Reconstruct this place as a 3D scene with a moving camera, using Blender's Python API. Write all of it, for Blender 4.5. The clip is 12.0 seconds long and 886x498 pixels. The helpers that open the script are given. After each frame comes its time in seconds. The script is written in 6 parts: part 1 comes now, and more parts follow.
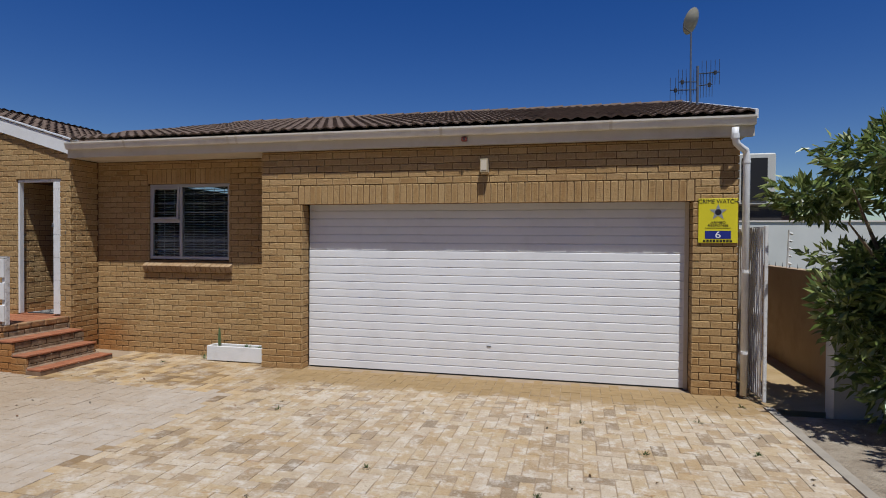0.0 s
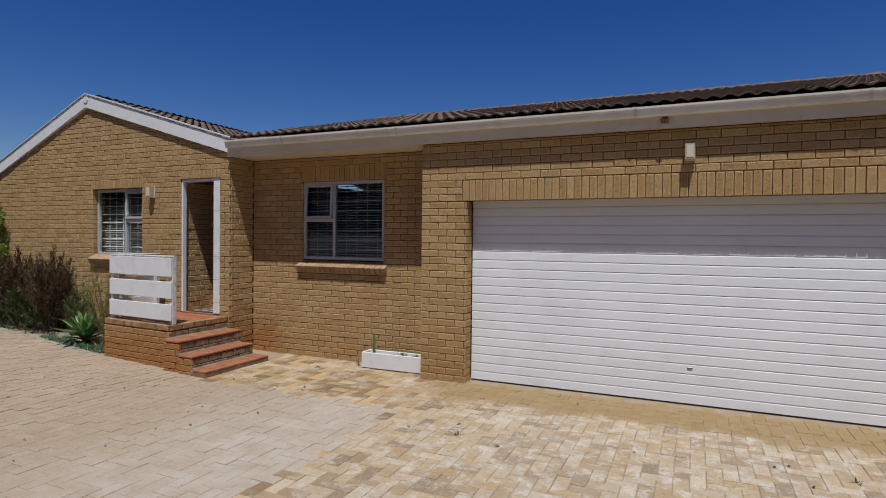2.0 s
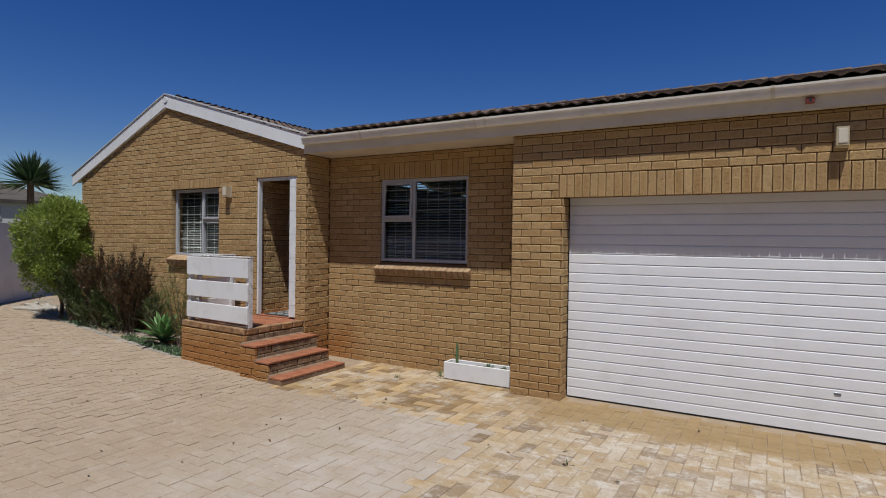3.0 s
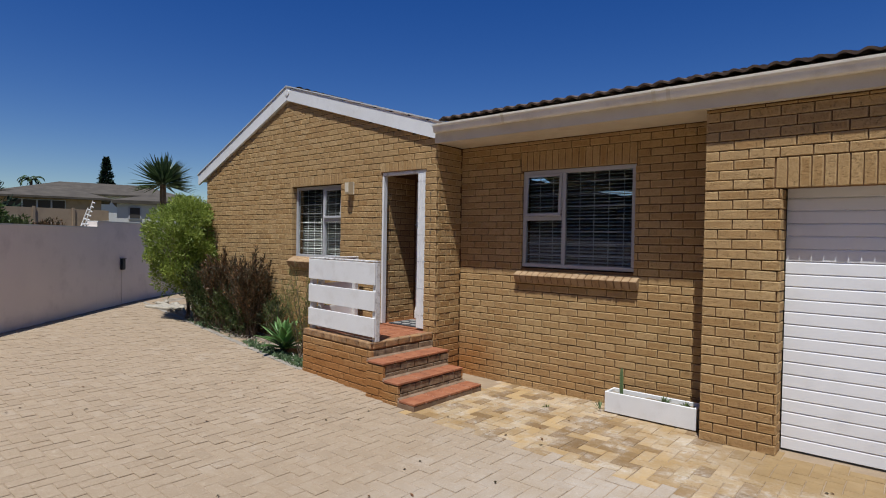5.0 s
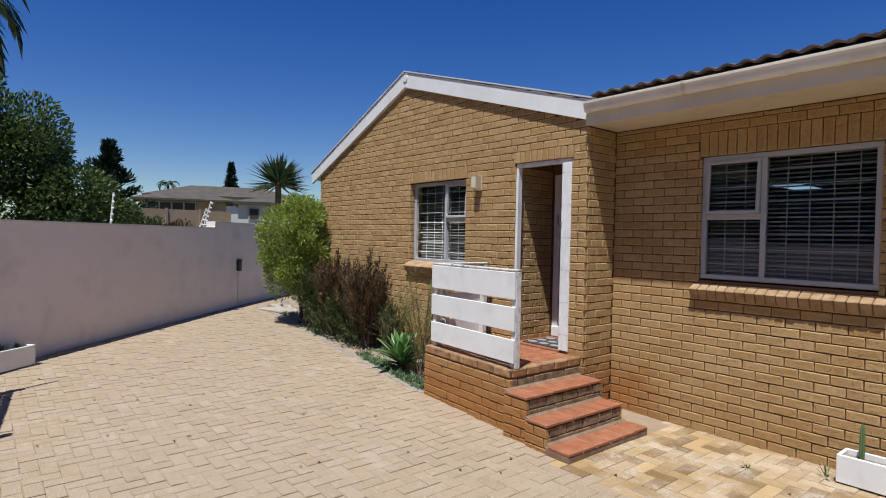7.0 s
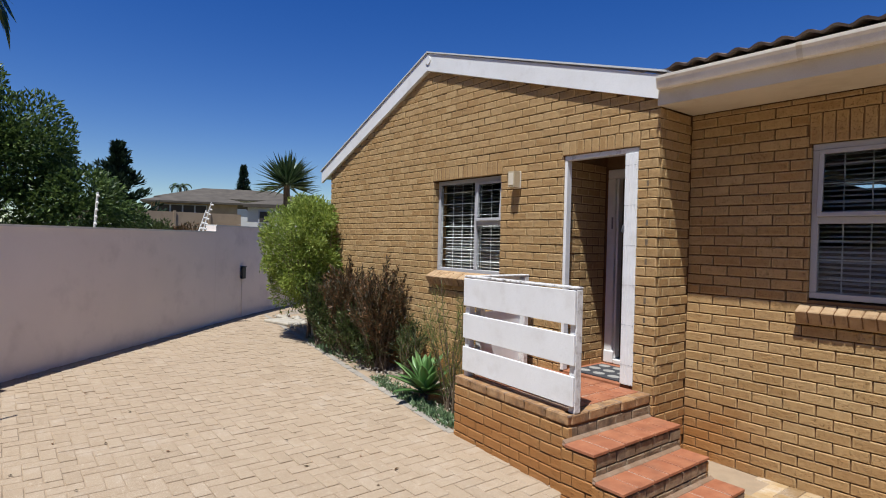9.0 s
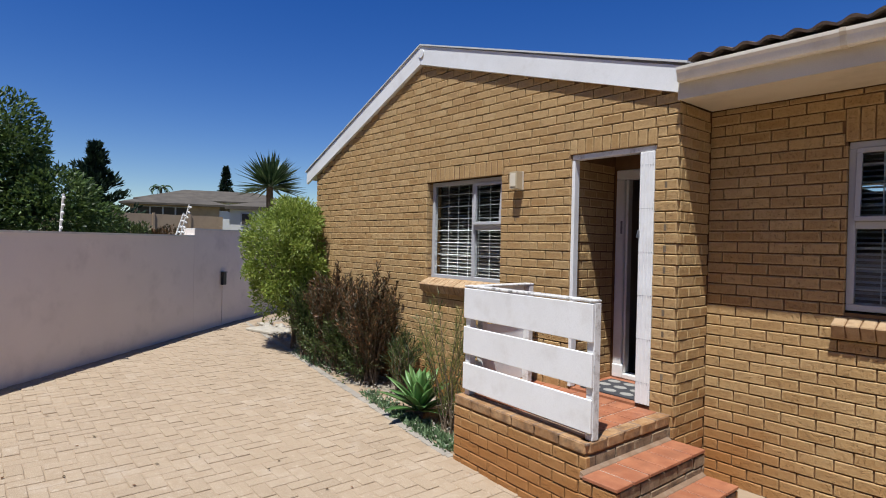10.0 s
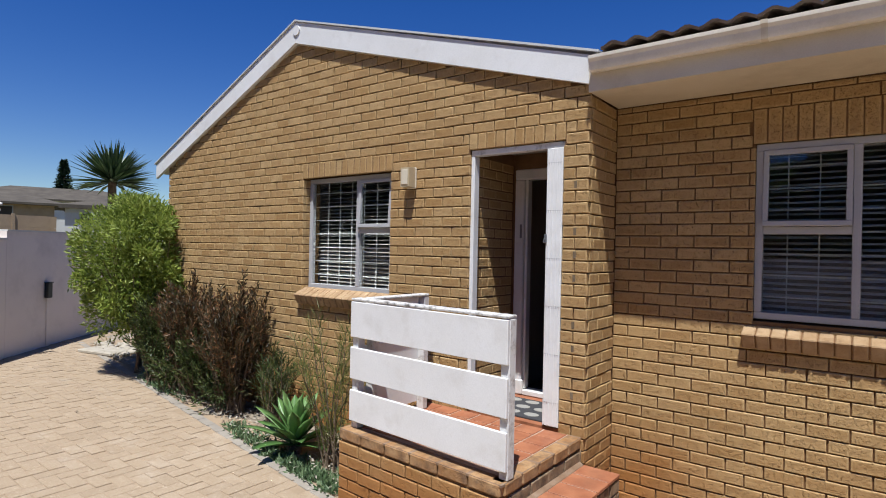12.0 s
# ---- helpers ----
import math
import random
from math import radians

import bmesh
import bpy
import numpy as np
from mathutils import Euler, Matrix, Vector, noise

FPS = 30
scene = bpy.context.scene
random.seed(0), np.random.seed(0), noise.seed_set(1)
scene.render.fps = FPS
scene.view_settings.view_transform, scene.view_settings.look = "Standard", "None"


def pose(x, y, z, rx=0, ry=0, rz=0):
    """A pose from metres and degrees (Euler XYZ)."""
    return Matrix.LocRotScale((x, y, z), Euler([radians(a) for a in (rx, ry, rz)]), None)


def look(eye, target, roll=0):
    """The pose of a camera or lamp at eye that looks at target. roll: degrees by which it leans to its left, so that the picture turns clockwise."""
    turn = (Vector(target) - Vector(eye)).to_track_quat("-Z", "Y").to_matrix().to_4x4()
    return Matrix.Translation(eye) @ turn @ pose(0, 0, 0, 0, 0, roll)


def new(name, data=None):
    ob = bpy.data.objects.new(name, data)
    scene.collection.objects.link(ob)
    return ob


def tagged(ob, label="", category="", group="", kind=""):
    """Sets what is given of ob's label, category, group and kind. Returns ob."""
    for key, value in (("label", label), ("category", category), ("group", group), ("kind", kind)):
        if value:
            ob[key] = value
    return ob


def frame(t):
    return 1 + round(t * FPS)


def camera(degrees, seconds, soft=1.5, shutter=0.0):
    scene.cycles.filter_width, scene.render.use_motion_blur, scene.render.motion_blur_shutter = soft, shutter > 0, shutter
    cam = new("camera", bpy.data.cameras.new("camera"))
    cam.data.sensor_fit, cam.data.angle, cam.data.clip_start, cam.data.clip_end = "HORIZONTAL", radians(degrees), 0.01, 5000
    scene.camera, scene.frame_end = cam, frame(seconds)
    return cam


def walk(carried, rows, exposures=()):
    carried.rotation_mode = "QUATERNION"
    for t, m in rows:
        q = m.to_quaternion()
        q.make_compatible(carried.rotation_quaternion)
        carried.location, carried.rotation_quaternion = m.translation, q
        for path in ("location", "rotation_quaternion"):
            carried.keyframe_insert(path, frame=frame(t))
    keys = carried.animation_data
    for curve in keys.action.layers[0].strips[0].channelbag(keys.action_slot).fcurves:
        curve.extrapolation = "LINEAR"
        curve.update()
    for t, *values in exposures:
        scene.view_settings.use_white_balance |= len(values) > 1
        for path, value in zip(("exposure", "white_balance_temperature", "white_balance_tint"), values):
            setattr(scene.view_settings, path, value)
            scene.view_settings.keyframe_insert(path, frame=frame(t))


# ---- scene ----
cam = camera(76.1, 12.0, soft=1.0)
PATH = [
    (0, (0.035, -0.942, 1.733), (-0.42, 1.005, 1.705), 0.4),
    (0.5, (-0.19, -0.83, 1.729), (-0.731, 1.095, 1.702), 0.4),
    (1, (-0.498, -0.68, 1.711), (-1.139, 1.214, 1.685), 0.6),
    (1.5, (-0.782, -0.545, 1.738), (-1.514, 1.316, 1.706), 0.5),
    (2, (-1.011, -0.361, 1.742), (-1.821, 1.468, 1.708), 0.6),
    (2.5, (-1.286, -0.171, 1.734), (-2.183, 1.616, 1.704), 0.7),
    (3, (-1.583, 0.031, 1.714), (-2.582, 1.763, 1.688), 0.8),
    (5, (-2.639, 0.671, 1.738), (-3.931, 2.197, 1.704), 1.0),
    (5.5, (-2.89, 0.845, 1.732), (-4.237, 2.323, 1.699), 1.1),
    (6, (-3.163, 0.98, 1.794), (-4.585, 2.385, 1.749), 0.9),
    (6.5, (-3.46, 1.086, 1.772), (-4.962, 2.406, 1.728), 1.0),
    (7, (-3.731, 1.216, 1.762), (-5.275, 2.486, 1.722), 1.2),
    (7.5, (-3.995, 1.361, 1.765), (-5.565, 2.599, 1.727), 1.2),
    (9.5, (-4.906, 1.848, 1.813), (-6.476, 3.087, 1.787), 1.3),
    (10, (-5.11, 1.932, 1.83), (-6.648, 3.211, 1.808), 1.2),
    (10.5, (-5.301, 2.027, 1.834), (-6.765, 3.39, 1.818), 1.2),
    (11, (-5.476, 2.155, 1.85), (-6.871, 3.588, 1.837), 1.2),
    (11.5, (-5.62, 2.254, 1.836), (-6.943, 3.754, 1.83), 1.2),
    (12, (-5.669, 2.308, 1.839), (-6.888, 3.894, 1.84), 1.2),
]
EXPOSURES = [(0.0,-0.07,6130,8),(2.5,-0.15,6130,8),(5.0,0.07,6130,8),(7.0,0.32,6130,8),(12.0,0.48,6130,8)]
walk(cam, [(t, look(eye, target, roll)) for t, eye, target, roll in PATH], EXPOSURES)

# ---- light ----
SUN_WAY = Vector((0.165, -0.366, 1.0)).normalized()      # towards the sun
SUN_EL = math.asin(SUN_WAY.z)
world = bpy.data.worlds.new("sky_world")
scene.world = world
world.use_nodes = True
wn = world.node_tree
sky = wn.nodes.new("ShaderNodeTexSky")
sky.sky_type = "NISHITA"
sky.sun_disc = False
sky.sun_elevation = SUN_EL
sky.sun_rotation = math.atan2(SUN_WAY.x, SUN_WAY.y)
sky.altitude = 100
sky.air_density, sky.dust_density, sky.ozone_density = 1.0, 0.0, 3.0
deep = wn.nodes.new("ShaderNodeHueSaturation")
deep.inputs["Hue"].default_value, deep.inputs["Saturation"].default_value = 0.521, 1.38
wn.links.new(sky.outputs[0], deep.inputs["Color"])
wn.links.new(deep.outputs[0], wn.nodes["Background"].inputs[0])
wn.nodes["Background"].inputs[1].default_value = 0.068
sun_data = bpy.data.lights.new("sun", "SUN")
sun_data.energy, sun_data.angle, sun_data.color = 5.0, radians(0.53), (1.0, 0.965, 0.915)
sun = new("sun", sun_data)
sun.matrix_world = look(SUN_WAY * 60, (0, 0, 0))


# ---- materials ----
class Nodes:
    """A node material with a few short-hands."""

    def __init__(self, name, rough=0.8, metal=0.0, spec=0.5):
        self.m = bpy.data.materials.new(name)
        self.m.use_nodes = True
        self.t = self.m.node_tree
        self.b = self.t.nodes["Principled BSDF"]
        self.b.inputs["Roughness"].default_value = rough
        self.b.inputs["Metallic"].default_value = metal
        self.b.inputs["Specular IOR Level"].default_value = spec

    def put(self, sock, v):
        if isinstance(v, (int, float)):
            sock.default_value = v
        elif isinstance(v, tuple):
            sock.default_value = (*v, 1.0) if len(v) == 3 and sock.type == "RGBA" else v
        else:
            self.t.links.new(v, sock)

    def pos(self):
        return self.t.nodes.new("ShaderNodeNewGeometry").outputs["Position"]

    def speckle(self, scale, detail=4.0, rough=0.55, vec=None):
        n = self.t.nodes.new("ShaderNodeTexNoise")
        self.put(n.inputs["Vector"], vec or self.pos())
        n.inputs["Scale"].default_value, n.inputs["Detail"].default_value = scale, detail
        n.inputs["Roughness"].default_value = rough
        return n.outputs[0]

    def stretch(self, x, y, z):
        n = self.t.nodes.new("ShaderNodeVectorMath")
        n.operation = "MULTIPLY"
        self.put(n.inputs[0], self.pos())
        n.inputs[1].default_value = (x, y, z)
        return n.outputs[0]

    def ramp(self, fac, *stops):
        n = self.t.nodes.new("ShaderNodeValToRGB")
        self.put(n.inputs[0], fac)
        el = n.color_ramp.elements
        while len(el) < len(stops):
            el.new(0.5)
        for e, (p, c) in zip(el, stops):
            e.position, e.color = p, (c, c, c, 1) if isinstance(c, (int, float)) else (*c, 1)
        return n.outputs[0]

    def mix(self, fac, a, b, mode="MIX"):
        n = self.t.nodes.new("ShaderNodeMix")
        n.data_type, n.blend_type = "RGBA", mode
        self.put(n.inputs[0], fac), self.put(n.inputs[6], a), self.put(n.inputs[7], b)
        return n.outputs[2]

    def math(self, op, a, b=0.0, c=0.0):
        n = self.t.nodes.new("ShaderNodeMath")
        n.operation = op
        self.put(n.inputs[0], a), self.put(n.inputs[1], b), self.put(n.inputs[2], c)
        return n.outputs[0]

    def chance(self):
        """A random number for each piece: by object, and by island where pieces are joined."""
        a = self.t.nodes.new("ShaderNodeObjectInfo").outputs["Random"]
        b = self.t.nodes.new("ShaderNodeNewGeometry").outputs["Random Per Island"]
        return self.math("FRACT", self.math("ADD", a, b))

    def axis(self, which):
        n = self.t.nodes.new("ShaderNodeSeparateXYZ")
        self.put(n.inputs[0], self.pos())
        return n.outputs[which]

    def color(self, v):
        self.put(self.b.inputs["Base Color"], v)
        return self

    def rough(self, v):
        self.put(self.b.inputs["Roughness"], v)
        return self

    def bump(self, height, strength=0.3, dist=0.01):
        n = self.t.nodes.new("ShaderNodeBump")
        n.inputs["Strength"].default_value, n.inputs["Distance"].default_value = strength, dist
        self.put(n.inputs["Height"], height)
        self.put(self.b.inputs["Normal"], n.outputs[0])
        return self


def mat_brick(name, stained=True):
    """Rustic face brick: pale rubbed face, darker fired patches, open pits and a rough arris."""
    k = Nodes(name, 0.88, 0, 0.2)
    uv = k.t.nodes.new("ShaderNodeUVMap").outputs[0]
    sep = k.t.nodes.new("ShaderNodeSeparateXYZ")
    k.put(sep.inputs[0], uv)
    du = k.math("MULTIPLY", k.math("MINIMUM", sep.outputs[0], k.math("SUBTRACT", 1.0, sep.outputs[0])), 0.214)
    dv = k.math("MULTIPLY", k.math("MINIMUM", sep.outputs[1], k.math("SUBTRACT", 1.0, sep.outputs[1])), 0.073)
    edge = k.math("ADD", k.math("MINIMUM", du, dv), k.math("MULTIPLY", k.math("SUBTRACT", k.speckle(45, 4), 0.5), 0.014))
    core = k.ramp(k.math("MULTIPLY", edge, 40.0), (0.2, 0.0), (0.6, 1.0))
    ch = k.chance()
    tone = k.ramp(ch, (0.0, BRICK_DARK), (0.12, BRICK_MID), (0.55, BRICK_LIGHT), (1.0, BRICK_PALE))
    # the fired middle of some bricks is browner than the rim
    tone = k.mix(0.45, tone, k.mix(0.6, BRICK_MID, BRICK_LIGHT))
    fired = k.math("MULTIPLY", core, k.ramp(k.math("FRACT", k.math("MULTIPLY", ch, 7.31)), (0.1, 0.30), (0.9, 0.80)))
    c = k.mix(fired, k.mix(0.7, tone, BRICK_PALE), k.mix(0.45, tone, BRICK_DARK))
    c = k.mix(k.ramp(k.speckle(30, 5, 0.7), (0.45, 0.0), (0.7, 0.4)), c, BRICK_DARK)
    pits = k.ramp(k.speckle(75, 6, 0.72), (0.54, 0.0), (0.70, 1.0))
    c = k.mix(k.math("MULTIPLY", pits, 0.42), c, (0.13, 0.068, 0.025))
    c = k.mix(k.ramp(k.speckle(210, 3, 0.6), (0.5, 0.0), (0.8, 0.35)), c, BRICK_PALE)
    c = k.mix(k.ramp(k.speckle(1.1, 4, 0.6), (0.38, 0.0), (0.75, 0.30)), c, k.mix(0.5, tone, (0.30, 0.13, 0.045)))
    if stained:
        # rusty splash stain over the lowest courses, strongest on the porch
        low = k.ramp(k.math("ADD", k.axis(2), k.math("MULTIPLY", k.speckle(2.2, 3), 0.5)), (0.5, 0.85), (1.0, 0.0))
        splash = k.ramp(k.math("ADD", k.math("MULTIPLY", k.axis(0), 0.1), 1.2), (0.50, 0.9), (0.56, 0.18))
        c = k.mix(k.math("MULTIPLY", low, splash), c, (0.33, 0.13, 0.032))
    relief = k.math("SUBTRACT", k.math("ADD", k.math("MULTIPLY", k.speckle(70, 5, 0.65), 0.7), k.math("MULTIPLY", k.speckle(18, 3), 0.8)), k.math("MULTIPLY", pits, 0.55))
    k.color(c).bump(relief, 1.0, 0.009)
    return k.m


def mat_mix(name, a, b, scale, rough=0.85, bump=0.3, dist=0.004, fine=120, spec=0.4, lo=0.35, hi=0.68, metal=0.0, dirt=None):
    """Two shades that run into each other, with fine grain and relief."""
    k = Nodes(name, rough, metal, spec)
    c = k.mix(k.ramp(k.speckle(scale, 5), (lo, 0.0), (hi, 1.0)), a, b)
    c = k.mix(k.ramp(k.speckle(fine, 3), (0.35, 0.0), (0.8, 0.22)), c, tuple(v * 0.55 for v in a))
    if dirt:
        c = k.mix(k.ramp(k.speckle(dirt[1], 6, 0.65), (dirt[3] if len(dirt) > 3 else 0.52, 0.0), ((dirt[3] if len(dirt) > 3 else 0.52) + 0.2, dirt[2])), c, dirt[0])
    k.color(c).bump(k.math("ADD", k.speckle(fine, 4), k.speckle(scale * 3, 3)), bump, dist)
    return k.m


def mat_paver(name, shades, dusty, amount, sandy=False, even=0.15):
    k = Nodes(name, 0.92, 0, 0.25)
    c = k.mix(even, k.ramp(k.chance(), *shades), shades[len(shades) // 2][1])
    c = k.mix(k.ramp(k.speckle(0.8, 5, 0.6), (0.35, 0.1 * amount), (0.66, amount)), c, dusty)
    c = k.mix(k.ramp(k.speckle(9, 5, 0.65), (0.45, 0.0), (0.8, 0.5)), c, (0.24, 0.165, 0.10))
    c = k.mix(k.ramp(k.speckle(2.6, 6, 0.7), (0.55, 0.0), (0.7, 0.5 if sandy else 0.2)), c, (0.50, 0.44, 0.37))
    c = k.mix(k.ramp(k.speckle(22, 4, 0.7), (0.58, 0.0), (0.72, 0.45)), c, (0.52, 0.43, 0.33))
    c = k.mix(k.ramp(k.speckle(140, 3), (0.45, 0.0), (0.8, 0.3)), c, (0.75, 0.66, 0.52))
    if sandy:
        # ochre sand washed up along the garage threshold
        c = k.mix(k.ramp(k.speckle(6.5, 6, 0.75), (0.50, 0.0), (0.62, 0.75)), c, (0.52, 0.47, 0.40))
        c = k.mix(k.ramp(k.speckle(5.2, 6, 0.75, k.stretch(1.0, 1.25, 1.0)), (0.56, 0.0), (0.68, 0.6)), c, (0.30, 0.16, 0.06))
        c = k.mix(k.ramp(k.speckle(38, 5, 0.75), (0.56, 0.0), (0.66, 0.6)), c, (0.15, 0.105, 0.065))
        y = k.math("ADD", k.axis(1), k.math("MULTIPLY", k.math("SUBTRACT", k.speckle(3.5, 5, 0.65), 0.5), 1.1))
        lane = k.ramp(k.math("ADD", k.math("MULTIPLY", k.axis(0), 0.2), 1.3), (0.0, 1.0), (0.50, 0.9), (0.72, 0.0))
        brown = k.mix(k.chance(), (0.17, 0.098, 0.036), (0.43, 0.285, 0.12))
        c = k.mix(k.math("MULTIPLY", lane, k.ramp(k.speckle(2.2, 5, 0.65), (0.40, 0.1), (0.58, 0.85))), c, brown)
        far = k.ramp(k.math("ADD", k.math("MULTIPLY", k.axis(0), 0.2), 1.3), (0.48, 0.0), (0.60, 1.0))
        c = k.mix(k.math("MULTIPLY", far, k.ramp(k.math("SUBTRACT", y, 5.0), (0.18, 0.0), (0.46, 0.92))), c, k.mix(k.speckle(7, 4), (0.20, 0.128, 0.055), (0.33, 0.228, 0.108)))
    else:
        # pale cement slurry left along the joint with the ochre paving
        x = k.math("ADD", k.axis(0), k.math("MULTIPLY", k.math("SUBTRACT", k.speckle(1.3, 5, 0.65), 0.5), 2.2))
        band = k.math("MULTIPLY", k.ramp(k.math("ADD", k.math("MULTIPLY", x, 0.2), 1.5), (0.30, 0.0), (0.62, 1.0)), k.ramp(k.speckle(4.5, 6, 0.7), (0.36, 0.25), (0.6, 0.9)))
        c = k.mix(k.math("MULTIPLY", band, 0.5), c, (0.50, 0.46, 0.41))
    k.color(c).bump(k.math("ADD", k.speckle(150, 4), k.speckle(25, 3)), 0.45, 0.003)
    return k.m


def mat_leaf(name, dark, mid, light, gloss=0.45, shine=0.35, through_light=0.25):
    k = Nodes(name, gloss, 0, shine)
    c = k.ramp(k.chance(), (0.0, dark), (0.55, mid), (1.0, light))
    k.color(c)
    tr = k.t.nodes.new("ShaderNodeBsdfTranslucent")
    k.put(tr.inputs[0], k.mix(0.5, c, light))
    ms = k.t.nodes.new("ShaderNodeMixShader")
    ms.inputs[0].default_value = through_light
    k.t.links.new(k.b.outputs[0], ms.inputs[1]), k.t.links.new(tr.outputs[0], ms.inputs[2])
    k.t.links.new(ms.outputs[0], k.t.nodes["Material Output"].inputs[0])
    return k.m


def mat_glass():
    k = Nodes("window_glass", 0.02, 0, 0.5)
    k.b.inputs["Transmission Weight"].default_value = 1.0
    k.b.inputs["IOR"].default_value = 1.5
    k.color((0.86, 0.9, 0.9))
    return k.m


def mat_plain(name, c, rough=0.5, spec=0.4, metal=0.0, grain=60, amount=0.15):
    k = Nodes(name, rough, metal, spec)
    k.color(k.mix(k.ramp(k.speckle(grain, 4), (0.35, 0.0), (0.8, amount)), c, tuple(v * 0.5 for v in c)))
    k.bump(k.speckle(grain * 2, 3), 0.08, 0.002)
    return k.m


BRICK_DARK, BRICK_MID = (0.222, 0.117, 0.041), (0.364, 0.216, 0.079)
BRICK_LIGHT, BRICK_PALE = (0.432, 0.276, 0.114), (0.53, 0.378, 0.19)
M_BRICK = mat_brick("face_brick")
M_SILL = mat_mix("weathered_sill_brick", (0.30, 0.19, 0.095), (0.41, 0.285, 0.165), 8, 0.92, 0.8, 0.005, fine=90, dirt=((0.15, 0.085, 0.04), 13, 0.55))
M_MORTAR = mat_mix("raked_mortar", (0.125, 0.064, 0.026), (0.20, 0.11, 0.048), 6, 0.95, 0.5, 0.004)
M_PAVE_OCHRE = mat_paver("ochre_paver", ((0.0, (0.107, 0.066, 0.034)), (0.12, (0.205, 0.131, 0.064)), (0.3, (0.344, 0.226, 0.098)), (0.55, (0.377, 0.283, 0.160)), (0.75, (0.36, 0.28, 0.195)), (1.0, (0.46, 0.38, 0.28))), (0.394, 0.332, 0.258), 0.42, True)
M_PAVE_CREAM = mat_paver("cream_paver", ((0.0, (0.225, 0.165, 0.108)), (0.25, (0.285, 0.212, 0.14)), (0.7, (0.31, 0.234, 0.156)), (1.0, (0.345, 0.268, 0.19))), (0.30, 0.225, 0.15), 0.85, even=0.45)
M_JOINT = mat_mix("sandy_joint", (0.27, 0.2, 0.13), (0.34, 0.255, 0.168), 5, 0.95, 0.5)
M_SAND = mat_mix("sandy_apron", (0.295, 0.205, 0.094), (0.369, 0.271, 0.148), 3, 0.95, 0.4, dirt=((0.262, 0.164, 0.082), 4, 0.5))
M_WHITE = mat_mix("white_gloss_paint", (0.74, 0.74, 0.735), (0.69, 0.685, 0.67), 3, 0.45, 0.08, 0.002, dirt=((0.387, 0.344, 0.292), 5, 0.25))
M_CHIP = mat_mix("chipped_white_paint", (0.671, 0.666, 0.654), (0.602, 0.593, 0.576), 6, 0.5, 0.2, 0.002, dirt=((0.189, 0.146, 0.112), 18, 0.75))
M_CREAM = mat_mix("cream_fascia_paint", (0.64, 0.58, 0.465), (0.575, 0.505, 0.39), 2.2, 0.55, 0.08, dirt=((0.361, 0.292, 0.189), 3, 0.35))
M_GUTTER = mat_mix("cream_gutter", (0.74, 0.70, 0.62), (0.69, 0.64, 0.55), 2.0, 0.4, 0.06, dirt=((0.387, 0.327, 0.241), 4, 0.3))
M_DOOR = mat_mix("white_steel_slat", (0.76, 0.76, 0.765), (0.72, 0.72, 0.73), 1.2, 0.42, 0.06, 0.002, fine=200, dirt=((0.447, 0.421, 0.387), 3, 0.2))
M_ALU = mat_plain("white_window_frame", (0.40, 0.40, 0.41), 0.35)
M_BAR = mat_plain("white_bar", (0.72, 0.72, 0.70), 0.45)
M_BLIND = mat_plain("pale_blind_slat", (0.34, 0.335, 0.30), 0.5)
# same slats, colour lightened to make up for the recess's shade
M_BLIND_RECESS = mat_plain("white_blind_slat", (0.64, 0.64, 0.64), 0.5)
M_GLASS = mat_glass()
M_DARK = mat_plain("dark_interior", (0.05, 0.042, 0.036), 0.8)
M_ROOM = mat_plain("room_wall", (0.30, 0.27, 0.23), 0.9)
M_TERRA = mat_mix("terracotta_tile", (0.28, 0.10, 0.048), (0.37, 0.15, 0.075), 9, 0.6, 0.2, 0.003, dirt=((0.16, 0.075, 0.045), 5, 0.4, 0.5))
M_EDGEBRICK = mat_mix("worn_edge_brick", (0.27, 0.135, 0.05), (0.40, 0.25, 0.125), 9, 0.9, 0.8, 0.006, fine=80, dirt=((0.11, 0.07, 0.045), 13, 0.7, 0.46))
M_RISER = mat_mix("grimy_riser_brick", (0.20, 0.135, 0.075), (0.34, 0.255, 0.16), 7, 0.92, 0.9, 0.007, fine=75, dirt=((0.085, 0.06, 0.042), 12, 0.75, 0.46))
M_EDGE = mat_mix("worn_brick_edge", (0.187, 0.115, 0.068), (0.255, 0.170, 0.111), 9, 0.95, 0.6, 0.004, dirt=((0.306, 0.255, 0.196), 7, 0.5))
M_FLAKE = mat_mix("flaking_paint", (0.62, 0.61, 0.59), (0.52, 0.5, 0.48), 6, 0.7, 0.6, 0.004, dirt=((0.05, 0.042, 0.036), 19, 0.95, 0.50))
M_PATCH = mat_mix("grey_mortar", (0.12, 0.085, 0.05), (0.2, 0.155, 0.10), 20, 0.95)
M_GROUT = mat_mix("tile_grout", (0.34, 0.23, 0.165), (0.45, 0.33, 0.25), 8, 0.95)
M_TILE = mat_mix("concrete_roof_tile", (0.095, 0.062, 0.045), (0.15, 0.10, 0.072), 4, 0.9, 0.5, 0.004, dirt=((0.187, 0.162, 0.111), 9, 0.5))
M_PLASTER = mat_mix("grey_plaster_wall", (0.77, 0.69, 0.63), (0.72, 0.645, 0.59), 1.1, 0.9, 0.25, 0.003, fine=160, dirt=((0.396, 0.344, 0.310), 1.7, 0.35))
M_COPING = mat_mix("white_coping", (0.636, 0.628, 0.602), (0.568, 0.550, 0.516), 4, 0.8, 0.2, dirt=((0.344, 0.310, 0.258), 6, 0.5))
